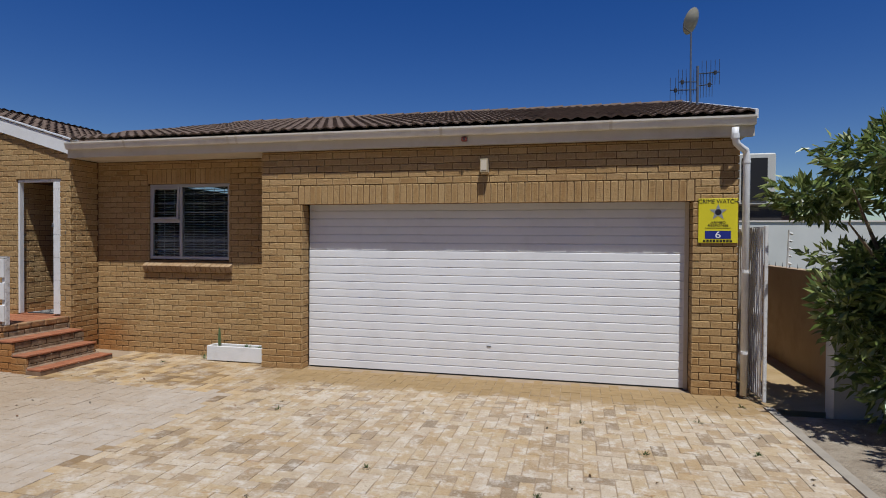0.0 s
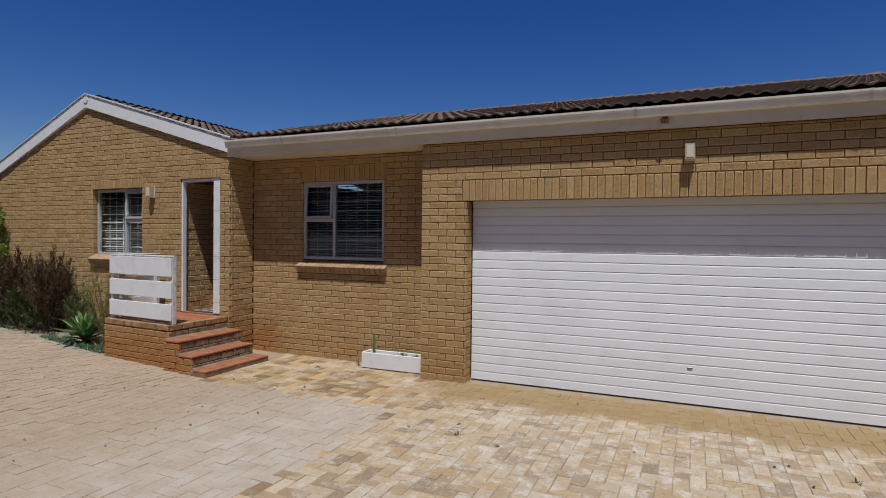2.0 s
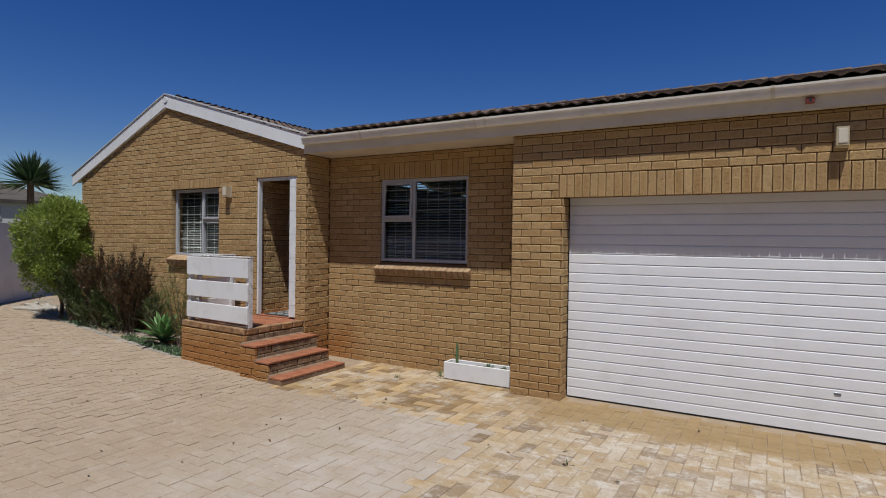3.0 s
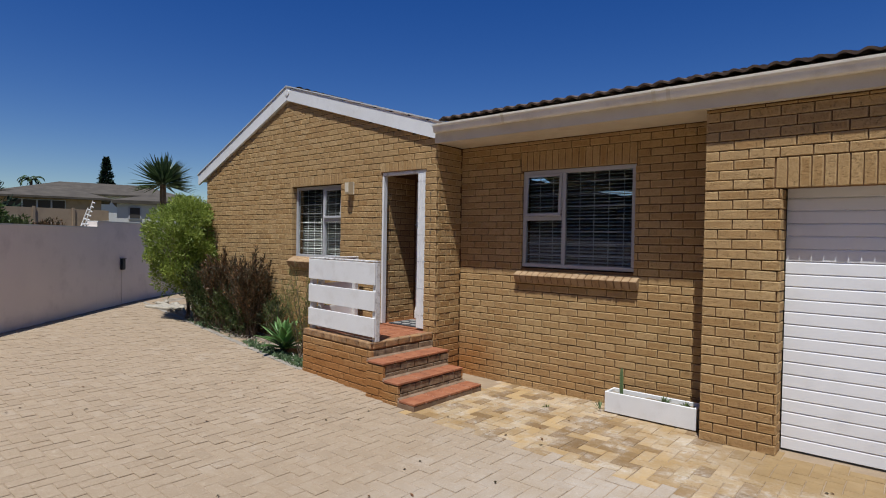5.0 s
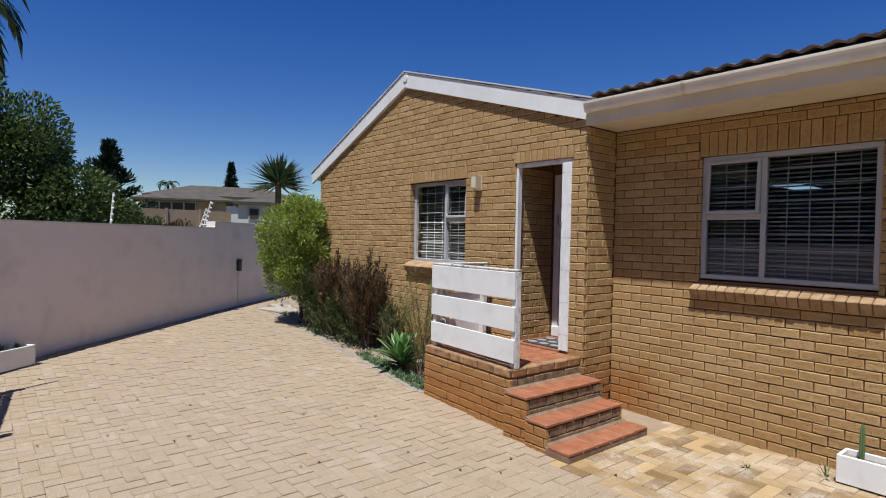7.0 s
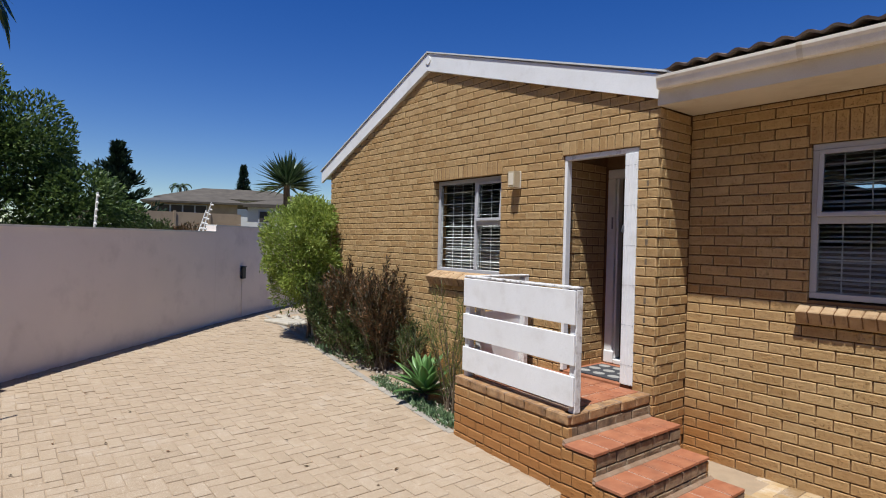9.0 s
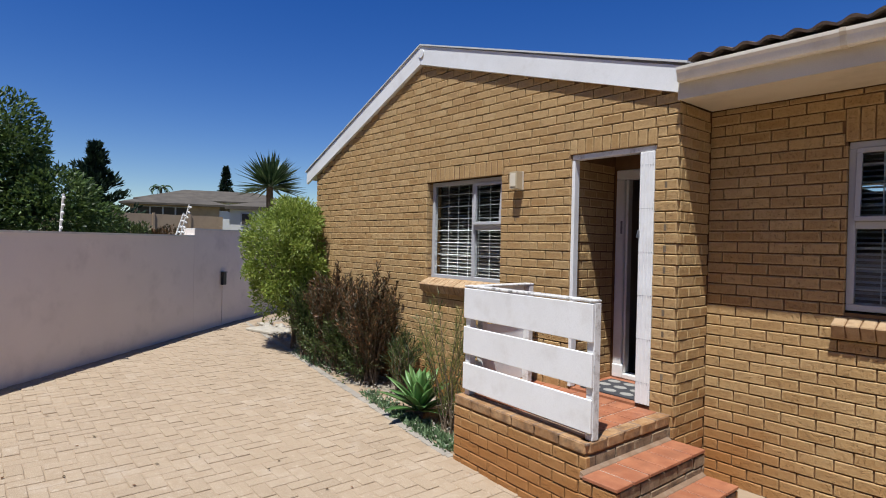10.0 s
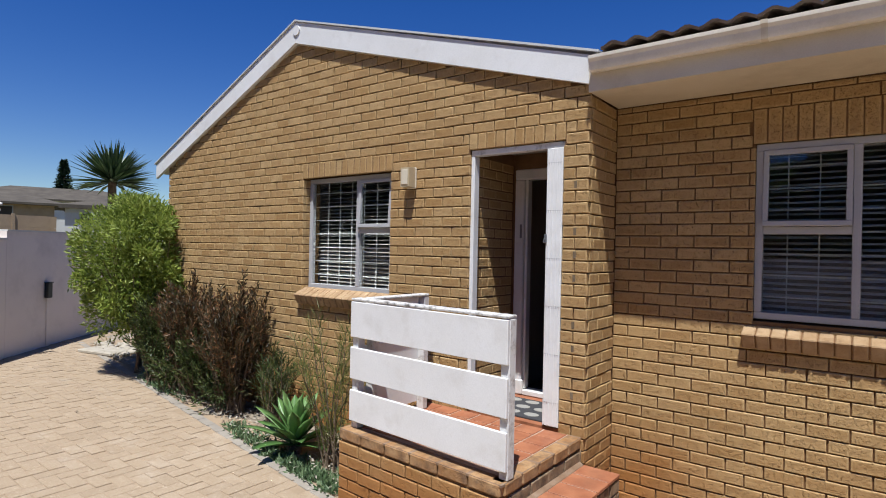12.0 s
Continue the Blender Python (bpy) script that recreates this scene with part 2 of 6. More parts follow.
M_TAN = mat_mix("tan_rendered_wall", (0.40, 0.30, 0.20), (0.34, 0.25, 0.165), 1.5, 0.9, 0.3, dirt=((0.22, 0.15, 0.1), 2.5, 0.5))
M_SOIL = mat_mix("sandy_soil", (0.230, 0.183, 0.132), (0.357, 0.306, 0.238), 5, 0.98, 0.9, 0.02, fine=60, dirt=((0.102, 0.076, 0.051), 7, 0.7))
M_LAND = mat_mix("dry_ground", (0.16, 0.13, 0.075), (0.12, 0.13, 0.05), 0.15, 0.98, 0.5, 0.03, fine=8)
M_EDGING = mat_mix("concrete_edging", (0.306, 0.272, 0.225), (0.255, 0.225, 0.187), 6, 0.9, 0.3)
M_STONE = mat_mix("pale_pebble", (0.42, 0.38, 0.31), (0.33, 0.29, 0.23), 9, 0.8, 0.3)
M_BARK = mat_mix("brown_bark", (0.12, 0.085, 0.055), (0.2, 0.15, 0.1), 14, 0.95, 0.8, 0.01)
M_METAL = mat_plain("grey_metal", (0.22, 0.23, 0.25), 0.45, 0.5, 0.7)
M_GALV = mat_plain("weathered_galvanised_edge", (0.52, 0.53, 0.54), 0.5)
M_AERIAL = mat_plain("dull_dark_metal", (0.05, 0.055, 0.065), 0.8, 0.2)
M_DISH = mat_plain("beige_dish_enamel", (0.40, 0.37, 0.29), 0.6)
M_BLACK = mat_plain("black_plastic", (0.02, 0.02, 0.022), 0.5)
M_YELLOW = mat_plain("yellow_sign_enamel", (0.663, 0.578, 0.025), 0.35)
M_BLUE = mat_plain("blue_sign_enamel", (0.02, 0.03, 0.22), 0.35)
M_INK = mat_plain("black_sign_ink", (0.015, 0.015, 0.02), 0.5)
M_SILVER = mat_plain("grey_sign_ink", (0.26, 0.28, 0.30), 0.5)
M_WHITEINK = mat_plain("white_sign_ink", (0.8, 0.8, 0.8), 0.5)
M_LENS = mat_plain("yellowed_lamp_lens", (0.46, 0.38, 0.25), 0.3)
M_MAT = mat_plain("dark_rubber_mat", (0.045, 0.045, 0.05), 0.9)
M_MATDOT = mat_plain("grey_mat_oval", (0.28, 0.27, 0.25), 0.9)
M_RED = mat_plain("red_brown_plastic", (0.20, 0.045, 0.03), 0.5)
M_SLATE = mat_mix("grey_brown_roof", (0.065, 0.054, 0.042), (0.10, 0.085, 0.066), 1.2, 0.9, 0.4)
M_PALE = mat_mix("pale_house_wall", (0.58, 0.57, 0.54), (0.52, 0.5, 0.46), 0.7, 0.9)
M_OFFWHITE = mat_mix("whitewashed_wall", (0.619, 0.619, 0.585), (0.550, 0.550, 0.516), 0.8, 0.9)
M_BROWN = mat_mix("brown_brick_house", (0.10, 0.055, 0.035), (0.14, 0.08, 0.05), 3, 0.9)
M_LEAF_BUSH = mat_leaf("bright_green_leaf", (0.075, 0.12, 0.014), (0.21, 0.28, 0.04), (0.40, 0.46, 0.11), through_light=0.35)
M_LEAF_RUST = mat_leaf("dark_reddish_leaf", (0.024, 0.026, 0.011), (0.062, 0.050, 0.021), (0.20, 0.095, 0.042))
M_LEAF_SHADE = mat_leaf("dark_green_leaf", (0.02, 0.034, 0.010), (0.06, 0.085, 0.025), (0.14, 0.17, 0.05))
M_LEAF_TREE = mat_leaf("deep_green_leaf", (0.018, 0.038, 0.010), (0.055, 0.098, 0.023), (0.155, 0.215, 0.055))
M_LEAF_BROAD = mat_leaf("glossy_broad_leaf", (0.04, 0.075, 0.015), (0.13, 0.18, 0.04), (0.30, 0.34, 0.12), 0.35, 0.5)
M_ALOE = mat_leaf("fleshy_green_leaf", (0.078, 0.165, 0.044), (0.118, 0.225, 0.066), (0.175, 0.295, 0.10), 0.4, 0.4, 0.08)
M_CACTUS = mat_plain("dull_cactus_skin", (0.10, 0.15, 0.06), 0.7)
M_YUCCA = mat_leaf("sword_leaf", (0.03, 0.055, 0.025), (0.05, 0.09, 0.035), (0.1, 0.15, 0.06), 0.4, 0.5, 0.1)
M_CONIFER = mat_leaf("blue_green_needle", (0.008, 0.018, 0.010), (0.018, 0.035, 0.018), (0.035, 0.06, 0.03), 0.7, 0.2, 0.05)
M_LEAF_FEATHER = mat_leaf("olive_feather_leaf", (0.07, 0.085, 0.02), (0.14, 0.16, 0.04), (0.22, 0.24, 0.07))
M_CREEP = mat_leaf("grey_green_leaf", (0.060, 0.102, 0.043), (0.119, 0.187, 0.085), (0.212, 0.281, 0.153))


# ---- small builders ----
def gz(x):
    """The yard climbs a little towards the far boundary wall."""
    return 0.0232 * min(max(-6.6 - x, 0.0), 9.5)


class Shape:
    """Collects vertices and faces, then makes one mesh object of them."""

    def __init__(self):
        self.v, self.f, self.uv = [], [], []

    def add(self, verts, faces, uvs=None):
        n = len(self.v)
        self.v += [tuple(p) for p in verts]
        self.f += [tuple(n + i for i in f) for f in faces]
        if uvs is not None:
            self.uv += uvs
        return self

    def hexa(self, p, q):
        """A body between two quads p and q."""
        return self.add([*p, *q], [(3, 2, 1, 0), (4, 5, 6, 7), (0, 1, 5, 4), (1, 2, 6, 5), (2, 3, 7, 6), (3, 0, 4, 7)])

    def box(self, x0, x1, y0, y1, z0, z1):
        return self.hexa([(x0, y0, z0), (x1, y0, z0), (x1, y1, z0), (x0, y1, z0)], [(x0, y0, z1), (x1, y0, z1), (x1, y1, z1), (x0, y1, z1)])

    def soft(self, x0, x1, y0, y1, z0, z1, b=0.006, m=None):
        """A box with chamfered edges, turned by m."""
        bm = bmesh.new()
        bmesh.ops.create_cube(bm, size=1.0, matrix=Matrix.Translation(((x0 + x1) / 2, (y0 + y1) / 2, (z0 + z1) / 2)) @ Matrix.Diagonal((x1 - x0, y1 - y0, z1 - z0, 1)))
        bmesh.ops.bevel(bm, geom=bm.edges[:], offset=b, segments=1, affect="EDGES", profile=0.5)
        if m:
            bm.transform(m)
        bm.verts.index_update()
        self.add([v.co[:] for v in bm.verts], [[v.index for v in f.verts] for f in bm.faces])
        bm.free()
        return self

    def prism(self, outline, y0, y1):
        """An outline in x and z, drawn out from y0 to y1."""
        n = len(outline)
        v = [(x, y0, z) for x, z in outline] + [(x, y1, z) for x, z in outline]
        return self.add(v, [tuple(range(n)), tuple(range(2 * n - 1, n - 1, -1))] + [(i, i + n, (i + 1) % n + n, (i + 1) % n) for i in range(n)])

    def slab(self, outline, z0, z1):
        """An outline in x and y, drawn out from z0 to z1."""
        n = len(outline)
        v = [(x, y, z0) for x, y in outline] + [(x, y, z1) for x, y in outline]
        return self.add(v, [tuple(range(n - 1, -1, -1)), tuple(range(n, 2 * n))] + [(i, (i + 1) % n, (i + 1) % n + n, i + n) for i in range(n)])

    def tube(self, path, radii, sides=8):
        path = [Vector(p) for p in path]
        if isinstance(radii, (int, float)):
            radii = [radii] * len(path)
        rings = []
        for i, p in enumerate(path):
            d = (path[min(i + 1, len(path) - 1)] - path[max(i - 1, 0)]).normalized()
            a = d.cross(Vector((0, 0, 1)) if abs(d.z) < 0.9 else Vector((1, 0, 0))).normalized()
            b = d.cross(a)
            rings += [p + radii[i] * (a * math.cos(2 * math.pi * s / sides) + b * math.sin(2 * math.pi * s / sides)) for s in range(sides)]
        n = len(path)
        faces = [(i * sides + s, i * sides + (s + 1) % sides, (i + 1) * sides + (s + 1) % sides, (i + 1) * sides + s) for i in range(n - 1) for s in range(sides)]
        faces += [tuple(range(sides - 1, -1, -1)), tuple((n - 1) * sides + s for s in range(sides))]
        return self.add(rings, faces)

    def leaf(self, at, way, up, length, width, fold=0.25):
        """One leaf, folded along its rib."""
        way, at = Vector(way).normalized(), Vector(at)
        side = way.cross(up)
        side = side.normalized() if side.length > 1e-4 else Vector((1, 0, 0))
        lift = side.cross(way) * width * fold
        mid = at + way * length * 0.45
        return self.add([at, mid + side * width * 0.5 + lift, at + way * length, mid - side * width * 0.5 + lift], [(0, 1, 2), (0, 2, 3)])

    def turned(self, m):
        self.v = [tuple(m @ Vector(p)) for p in self.v]
        return self

    def mesh(self, name, mat, smooth=False):
        me = bpy.data.meshes.new(name)
        me.from_pydata(self.v, [], self.f)
        if self.uv:
            layer = me.uv_layers.new(name="UVMap")
            layer.data.foreach_set("uv", np.array(self.uv, dtype=np.float32).ravel())
        if mat:
            me.materials.append(mat)
        if smooth:
            me.polygons.foreach_set("use_smooth", [True] * len(me.polygons))
        me.update()
        return me

    def make(self, name, mat, parent=None, label="", smooth=False):
        ob = new(name, self.mesh(name, mat, smooth))
        if label:
            ob["label"] = label
        if parent:
            ob.parent = parent
            ob.matrix_parent_inverse = Matrix.Translation(-parent.location)
        return ob


def part(name, shape, material, parent, label="", smooth=False):
    return shape.make(name, material, parent, label, smooth)


def thing(name, loc, label, category, group="", kind=""):
    ob = new(name)
    ob.location = loc
    ob.empty_display_size = 0.1
    return tagged(ob, label, category, group, kind)


def structure(name, shape, mat, label, category, smooth=False):
    return tagged(shape.make(name, mat, smooth=smooth), label, category, kind="structure")


# ---- bricks ----
COURSE, STEP, GAP = 0.0822, 0.2235, 0.0095            # house courses; the garage bricks are a little larger
BRICK_MESHES = {}


def brick_shape(w, h, deep=0.035, c=0.0045):
    """One brick, its face at y = 0 and its lower left corner at the origin."""
    v = [(0, deep, 0), (w, deep, 0), (w, deep, h), (0, deep, h), (0, c, 0), (w, c, 0), (w, c, h), (0, c, h), (c, 0, c), (w - c, 0, c), (w - c, 0, h - c), (c, 0, h - c)]
    f = [(0, 1, 5, 4), (1, 2, 6, 5), (2, 3, 7, 6), (3, 0, 4, 7), (4, 5, 9, 8), (5, 6, 10, 9), (6, 7, 11, 10), (7, 4, 8, 11), (8, 9, 10, 11)]
    uv = [(v[i][0] / w, v[i][2] / h) for face in f for i in face]
    if h > w:
        uv = [(b, a) for a, b in uv]
    return v, f, uv


class Masonry:
    """Lays bricks on a wall: the first ones near the walk are objects, the rest one joined mesh."""

    def __init__(self, wall, near, most=300, course=COURSE, step=STEP, mat=None):
        self.wall, self.near, self.left, self.rest = wall, near, most, Shape()
        self.course, self.step, self.mat = course, step, mat or M_BRICK

    def lay(self, u, z, w, h, frame_m):
        m = frame_m @ Matrix.Translation((u, 0.003 * random.uniform(-1, 1), z)) @ Matrix.Rotation(random.uniform(-0.009, 0.009), 4, "Y")
        if self.left > 0 and self.near(u, z):
            key = (round(w, 3), round(h, 3), self.mat.name)
            if key not in BRICK_MESHES:
                s = Shape()
                s.add(*brick_shape(*key[:2]))
                BRICK_MESHES[key] = s.mesh("brick", self.mat)
            ob = new("brick", BRICK_MESHES[key])
            ob.parent = self.wall
            ob.matrix_basis = m
            self.left -= 1
        else:
            v, f, uv = brick_shape(w, h)
            self.rest.add([m @ Vector(p) for p in v], f, uv)

    def courses(self, frame_m, z0, z1, spans, shift=0.0):
        k = int(round(z0 / self.course))
        while k * self.course < z1 - 0.02:
            z = k * self.course
            h = min(self.course - GAP, z1 - z - 0.004)
            for a, b in spans(z + 0.04):
                u = math.floor((a - shift) / self.step) * self.step + shift - (self.step / 2 if k % 2 else 0)
                while u < b:
                    lo, hi = max(u, a), min(u + self.step - GAP, b)
                    if hi - lo > 0.014:
                        self.lay(lo, z, hi - lo, h, frame_m)
                    u += self.step
            k += 1

    def above(self, z, least):
        """The joint of the first course that starts at least so far above z."""
        return math.ceil((z + least) / self.course) * self.course

    def soldiers(self, frame_m, a, b, z, h=0.215):
        n = int(round((b - a) / 0.083))
        for i in range(n):
            self.lay(a + i * (b - a) / n + 0.004, z, (b - a) / n - 0.0085, h, frame_m)

    def done(self):
        if self.rest.v:
            part("bricks", self.rest, self.mat, self.wall)["kind"] = "stuff"


def cut(a, b, *holes):
    """The stretches of a..b that are left between holes."""
    out, at = [], a
    for lo, hi in sorted(holes):
        if lo > at:
            out.append((at, min(lo, b)))
        at = max(at, hi)
    if at < b:
        out.append((at, b))
    return out


# ---- house: walls ----
Y_GAR, Y_REC, Y_GAB = 5.995, 6.45, 5.955          # faces of the garage, the recess and the gable
X_GAR0, X_OPEN0, X_OPEN1, X_GAR1 = -4.12, -3.525, 1.34, 1.82
X_GAB0, X_GAB1 = -12.98, -7.23
SOFFIT = 2.913
APEX = (-10.38, 4.125)
WIN_R = (-6.31, -4.93, 1.43, 2.565)
WIN_L = (-10.255, -9.065, 1.425, 2.515)
DOOR = (-8.22, -7.425, 0.59, 2.62)
LINTEL = 2.21
SLOPE_R, SLOPE_L = 0.297, 0.432                      # falls of the gable's two slopes
RAKE = 0.0145                                       # depth of the raked joints


def gable_top(x):
    return 3.925 - (x - APEX[0]) * SLOPE_R if x > APEX[0] else 3.925 + (x - APEX[0]) * SLOPE_L


def wall_garage():
    s = Shape()
    y0, y1 = Y_GAR + RAKE, Y_GAR + 0.24
    s.box(X_GAR0 + RAKE, X_OPEN0 - RAKE, y0, y1, -0.1, LINTEL)
    s.box(X_OPEN1 + RAKE, X_GAR1 - RAKE, y0, y1, -0.1, LINTEL)
    s.box(X_GAR0 + RAKE, X_GAR1 - RAKE, y0, y1, LINTEL + 0.006, SOFFIT + 0.02)
    w = structure("wall_garage", s, M_MORTAR, "yellow-brown face brick garage wall with soldier lintel", "wall")
    m = Matrix.Translation((0, Y_GAR, 0))
    b = Masonry(w, lambda u, z: u < -2.2, course=0.085, step=0.231)
    head = LINTEL + 0.22
    b.courses(m, 0, LINTEL - 0.01, lambda z: [(X_GAR0, X_OPEN0), (X_OPEN1, X_GAR1)], X_GAR0)
    b.courses(m, LINTEL, LINTEL + 0.26, lambda z: [(X_GAR0, X_OPEN0 - 0.06), (X_OPEN1 + 0.02, X_GAR1)] if z < head else [(X_GAR0, X_GAR1)], X_GAR0)
    b.soldiers(m, X_OPEN0 - 0.05, X_OPEN1 + 0.012, LINTEL, 0.243)
    b.courses(m, LINTEL + 0.255, SOFFIT, lambda z: [(X_GAR0, X_GAR1)], X_GAR0)
    for x, rz, a0, d in ((X_GAR0, -90, -Y_REC, Y_REC - Y_GAR), (X_OPEN0, 90, Y_GAR, 0.2), (X_OPEN1, -90, -Y_GAR - 0.2, 0.2)):
        mm = Matrix.Translation((x, 0, 0)) @ Matrix.Rotation(radians(rz), 4, "Z")
        lo = a0 + (0.037 if rz > 0 else 0.0)
        b.courses(mm, 0, SOFFIT if x == X_GAR0 else LINTEL - 0.004, lambda z: [(lo, a0 + d - (0.037 if rz < 0 else 0.0))], lo)
    # side wall towards the passage
    mm = Matrix.Translation((X_GAR1, 0, 0)) @ Matrix.Rotation(radians(90), 4, "Z")
    b.courses(mm, 0, SOFFIT, lambda z: [(Y_GAR + 0.037, Y_GAR + 3.0)], Y_GAR)
    b.done()
    r = Shape().box(X_GAR0 + RAKE, X_GAR0 + 0.22, Y_GAR + 0.24, Y_REC + 0.22, -0.1, SOFFIT)
    structure("wall_return_garage", r, M_MORTAR, "brick return beside the recessed window", "wall")
    side = Shape().box(X_GAR1 - 0.22, X_GAR1 - RAKE, Y_GAR + 0.24, 14.0, -0.1, SOFFIT + 0.3)
    structure("wall_side", side, M_MORTAR, "brick side wall along the passage", "wall")


def wall_recess():
    x0, x1, z0, z1 = WIN_R
    y0, y1 = Y_REC + RAKE, Y_REC + 0.22
    s = Shape()
    s.box(X_GAB1 - 0.2, x0 - 0.005, y0, y1, -0.1, SOFFIT + 0.1)
    s.box(x1 + 0.005, X_GAR0 + 0.011, y0, y1, -0.1, SOFFIT + 0.1)
    s.box(x0 - 0.005, x1 + 0.005, y0, y1, -0.1, z0 - RAKE)
    s.box(x0 - 0.005, x1 + 0.005, y0, y1, z1 + RAKE, SOFFIT + 0.1)
    s.box(x0 - 0.004, x1 + 0.004, Y_REC + 0.005, y0 + 0.01, z1 + 0.008, z1 + 0.18)
    w = structure("wall_recess", s, M_MORTAR, "recessed yellow-brown brick wall under the eave", "wall")
    m = Matrix.Translation((0, Y_REC, 0))
    b = Masonry(w, lambda u, z: z < 1.6)
    top = b.above(z1, 0.19)

    def spans(z):
        if z0 - 0.06 < z < z1:
            return cut(X_GAB1, X_GAR0, (x0, x1))
        return cut(X_GAB1, X_GAR0, (x0 - 0.02, x1 + 0.02)) if z1 <= z < top else [(X_GAB1, X_GAR0)]

    b.courses(m, 0, SOFFIT, spans, X_GAB1)
    b.soldiers(m, x0 - 0.016, x1 + 0.016, z1 + 0.004, top - z1 - 0.012)
    b.done()


def wall_gable():
    x0, x1, z0, z1 = WIN_L
    d0, d1, e0, e1 = DOOR
    y0, y1 = Y_GAB + RAKE, Y_GAB + 0.22
    s = Shape()
    a, b_ = X_GAB0 + RAKE, X_GAB1 - RAKE
    for lo, hi, t0, t1 in ((a, x0 - 0.005, -0.1, 2.6), (x0 - 0.005, x1 + 0.005, -0.1, z0 - RAKE), (x1 + 0.005, d0 - 0.005, -0.1, 2.6), (d0 - 0.005, d1 + 0.005, -0.1, e0 - 0.03), (d1 + 0.005, b_, -0.1, 2.6),
                           (x0 - 0.005, x1 + 0.005, z1 + RAKE, 2.6)):
        s.box(lo, hi, y0, y1, t0, t1)
    s.prism([(a, 2.6), (d0 - 0.005, 2.6), (d0 - 0.005, e1 + RAKE), (d1 + 0.005, e1 + RAKE), (d1 + 0.005, 2.6), (b_, 2.6), (b_, gable_top(b_)), (APEX[0], 3.925), (a, gable_top(a))], y0, y1)
    s.box(d0 - 0.004, d1 + 0.004, Y_GAB + 0.005, y0 + 0.01, e1 + 0.008, e1 + 0.05)
    s.box(x0 - 0.004, x1 + 0.004, Y_GAB + 0.005, y0 + 0.01, z1 + 0.008, z1 + 0.14)
    for e in (x0 - 0.03, x1 + 0.006):
        s.box(e, e + 0.024, Y_GAB + 0.005, y0 + 0.002, z0, z1 - 0.002)
    s.box(d0 - 0.03, d0 - 0.006, Y_GAB + 0.005, y0 + 0.002, e0, e1 - 0.002)
    w = structure("wall_gable", s, M_MORTAR, "yellow-brown face brick gable wall with door and window", "wall")
    m = Matrix.Translation((0, Y_GAB, 0))
    b = Masonry(w, lambda u, z: u > -9.3 and z > 0.5, course=0.081, step=0.193)

    top_w, top_d = b.above(z1, 0.15), b.above(e1, 0.055)

    def spans(z):
        lo, hi = X_GAB0, X_GAB1
        if z > gable_top(X_GAB0):
            lo = APEX[0] - (3.925 - z) / SLOPE_L
        if z > gable_top(X_GAB1):
            hi = APEX[0] + (3.925 - z) / SLOPE_R
        holes = []
        if z0 - 0.05 < z < top_w:
            holes.append((x0 - (0.02 if z > z1 else 0), x1 + (0.02 if z > z1 else 0)))
        if e0 - 0.05 < z < top_d:
            holes.append((d0 - (0.02 if z > e1 else 0), d1 + (0.02 if z > e1 else 0)))
        return cut(lo, hi, *holes) if hi - lo > 0.05 else []

    b.courses(m, 0, 3.905, spans, X_GAB1)
    b.soldiers(m, x0 - 0.016, x1 + 0.016, z1 + 0.004, top_w - z1 - 0.012)
    b.soldiers(m, d0 - 0.016, d1 + 0.016, e1 + 0.004, top_d - e1 - 0.012)
    mm = Matrix.Translation((X_GAB1, 0, 0)) @ Matrix.Rotation(radians(90), 4, "Z")
    b.courses(mm, 0, SOFFIT, lambda z: [(Y_GAB + 0.037, Y_REC)], Y_GAB)
    mm = Matrix.Translation((d0, 0, 0)) @ Matrix.Rotation(radians(90), 4, "Z")
    b.courses(mm, 0.567, 2.6, lambda z: [(Y_GAB + 0.06, 6.62)], Y_GAB)
    for x, rz in ((x0, 90), (x1, -90)):
        mm = Matrix.Translation((x, 0, 0)) @ Matrix.Rotation(radians(rz), 4, "Z")
        lo = Y_GAB + 0.037 if rz > 0 else -Y_GAB - 0.13
        b.courses(mm, 1.377, z1 - 0.004, lambda z: [(lo, lo + 0.093)], lo)
    b.done()
    for k in range(8, 32, 2):
        z = k * b.course + 0.012
        part("mortar_patch", Shape().soft(-7.342, -7.318, Y_GAB - 0.001, Y_GAB + 0.02, z, z + 0.050, 0.003), M_PATCH, w)
    r = Shape().box(X_GAB1 - 0.22, X_GAB1 - RAKE, Y_GAB + 0.22, Y_REC + 0.21, -0.1, SOFFIT)
    structure("wall_return_gable", r, M_MORTAR, "brick return wall beside the front door", "wall")
    v = Shape().box(d0 - 0.2, d0 - 0.005, Y_GAB + 0.22, 6.66, 0.3, 2.75)
    structure("wall_vestibule", v, M_MORTAR, "brick side wall of the entrance vestibule", "wall")


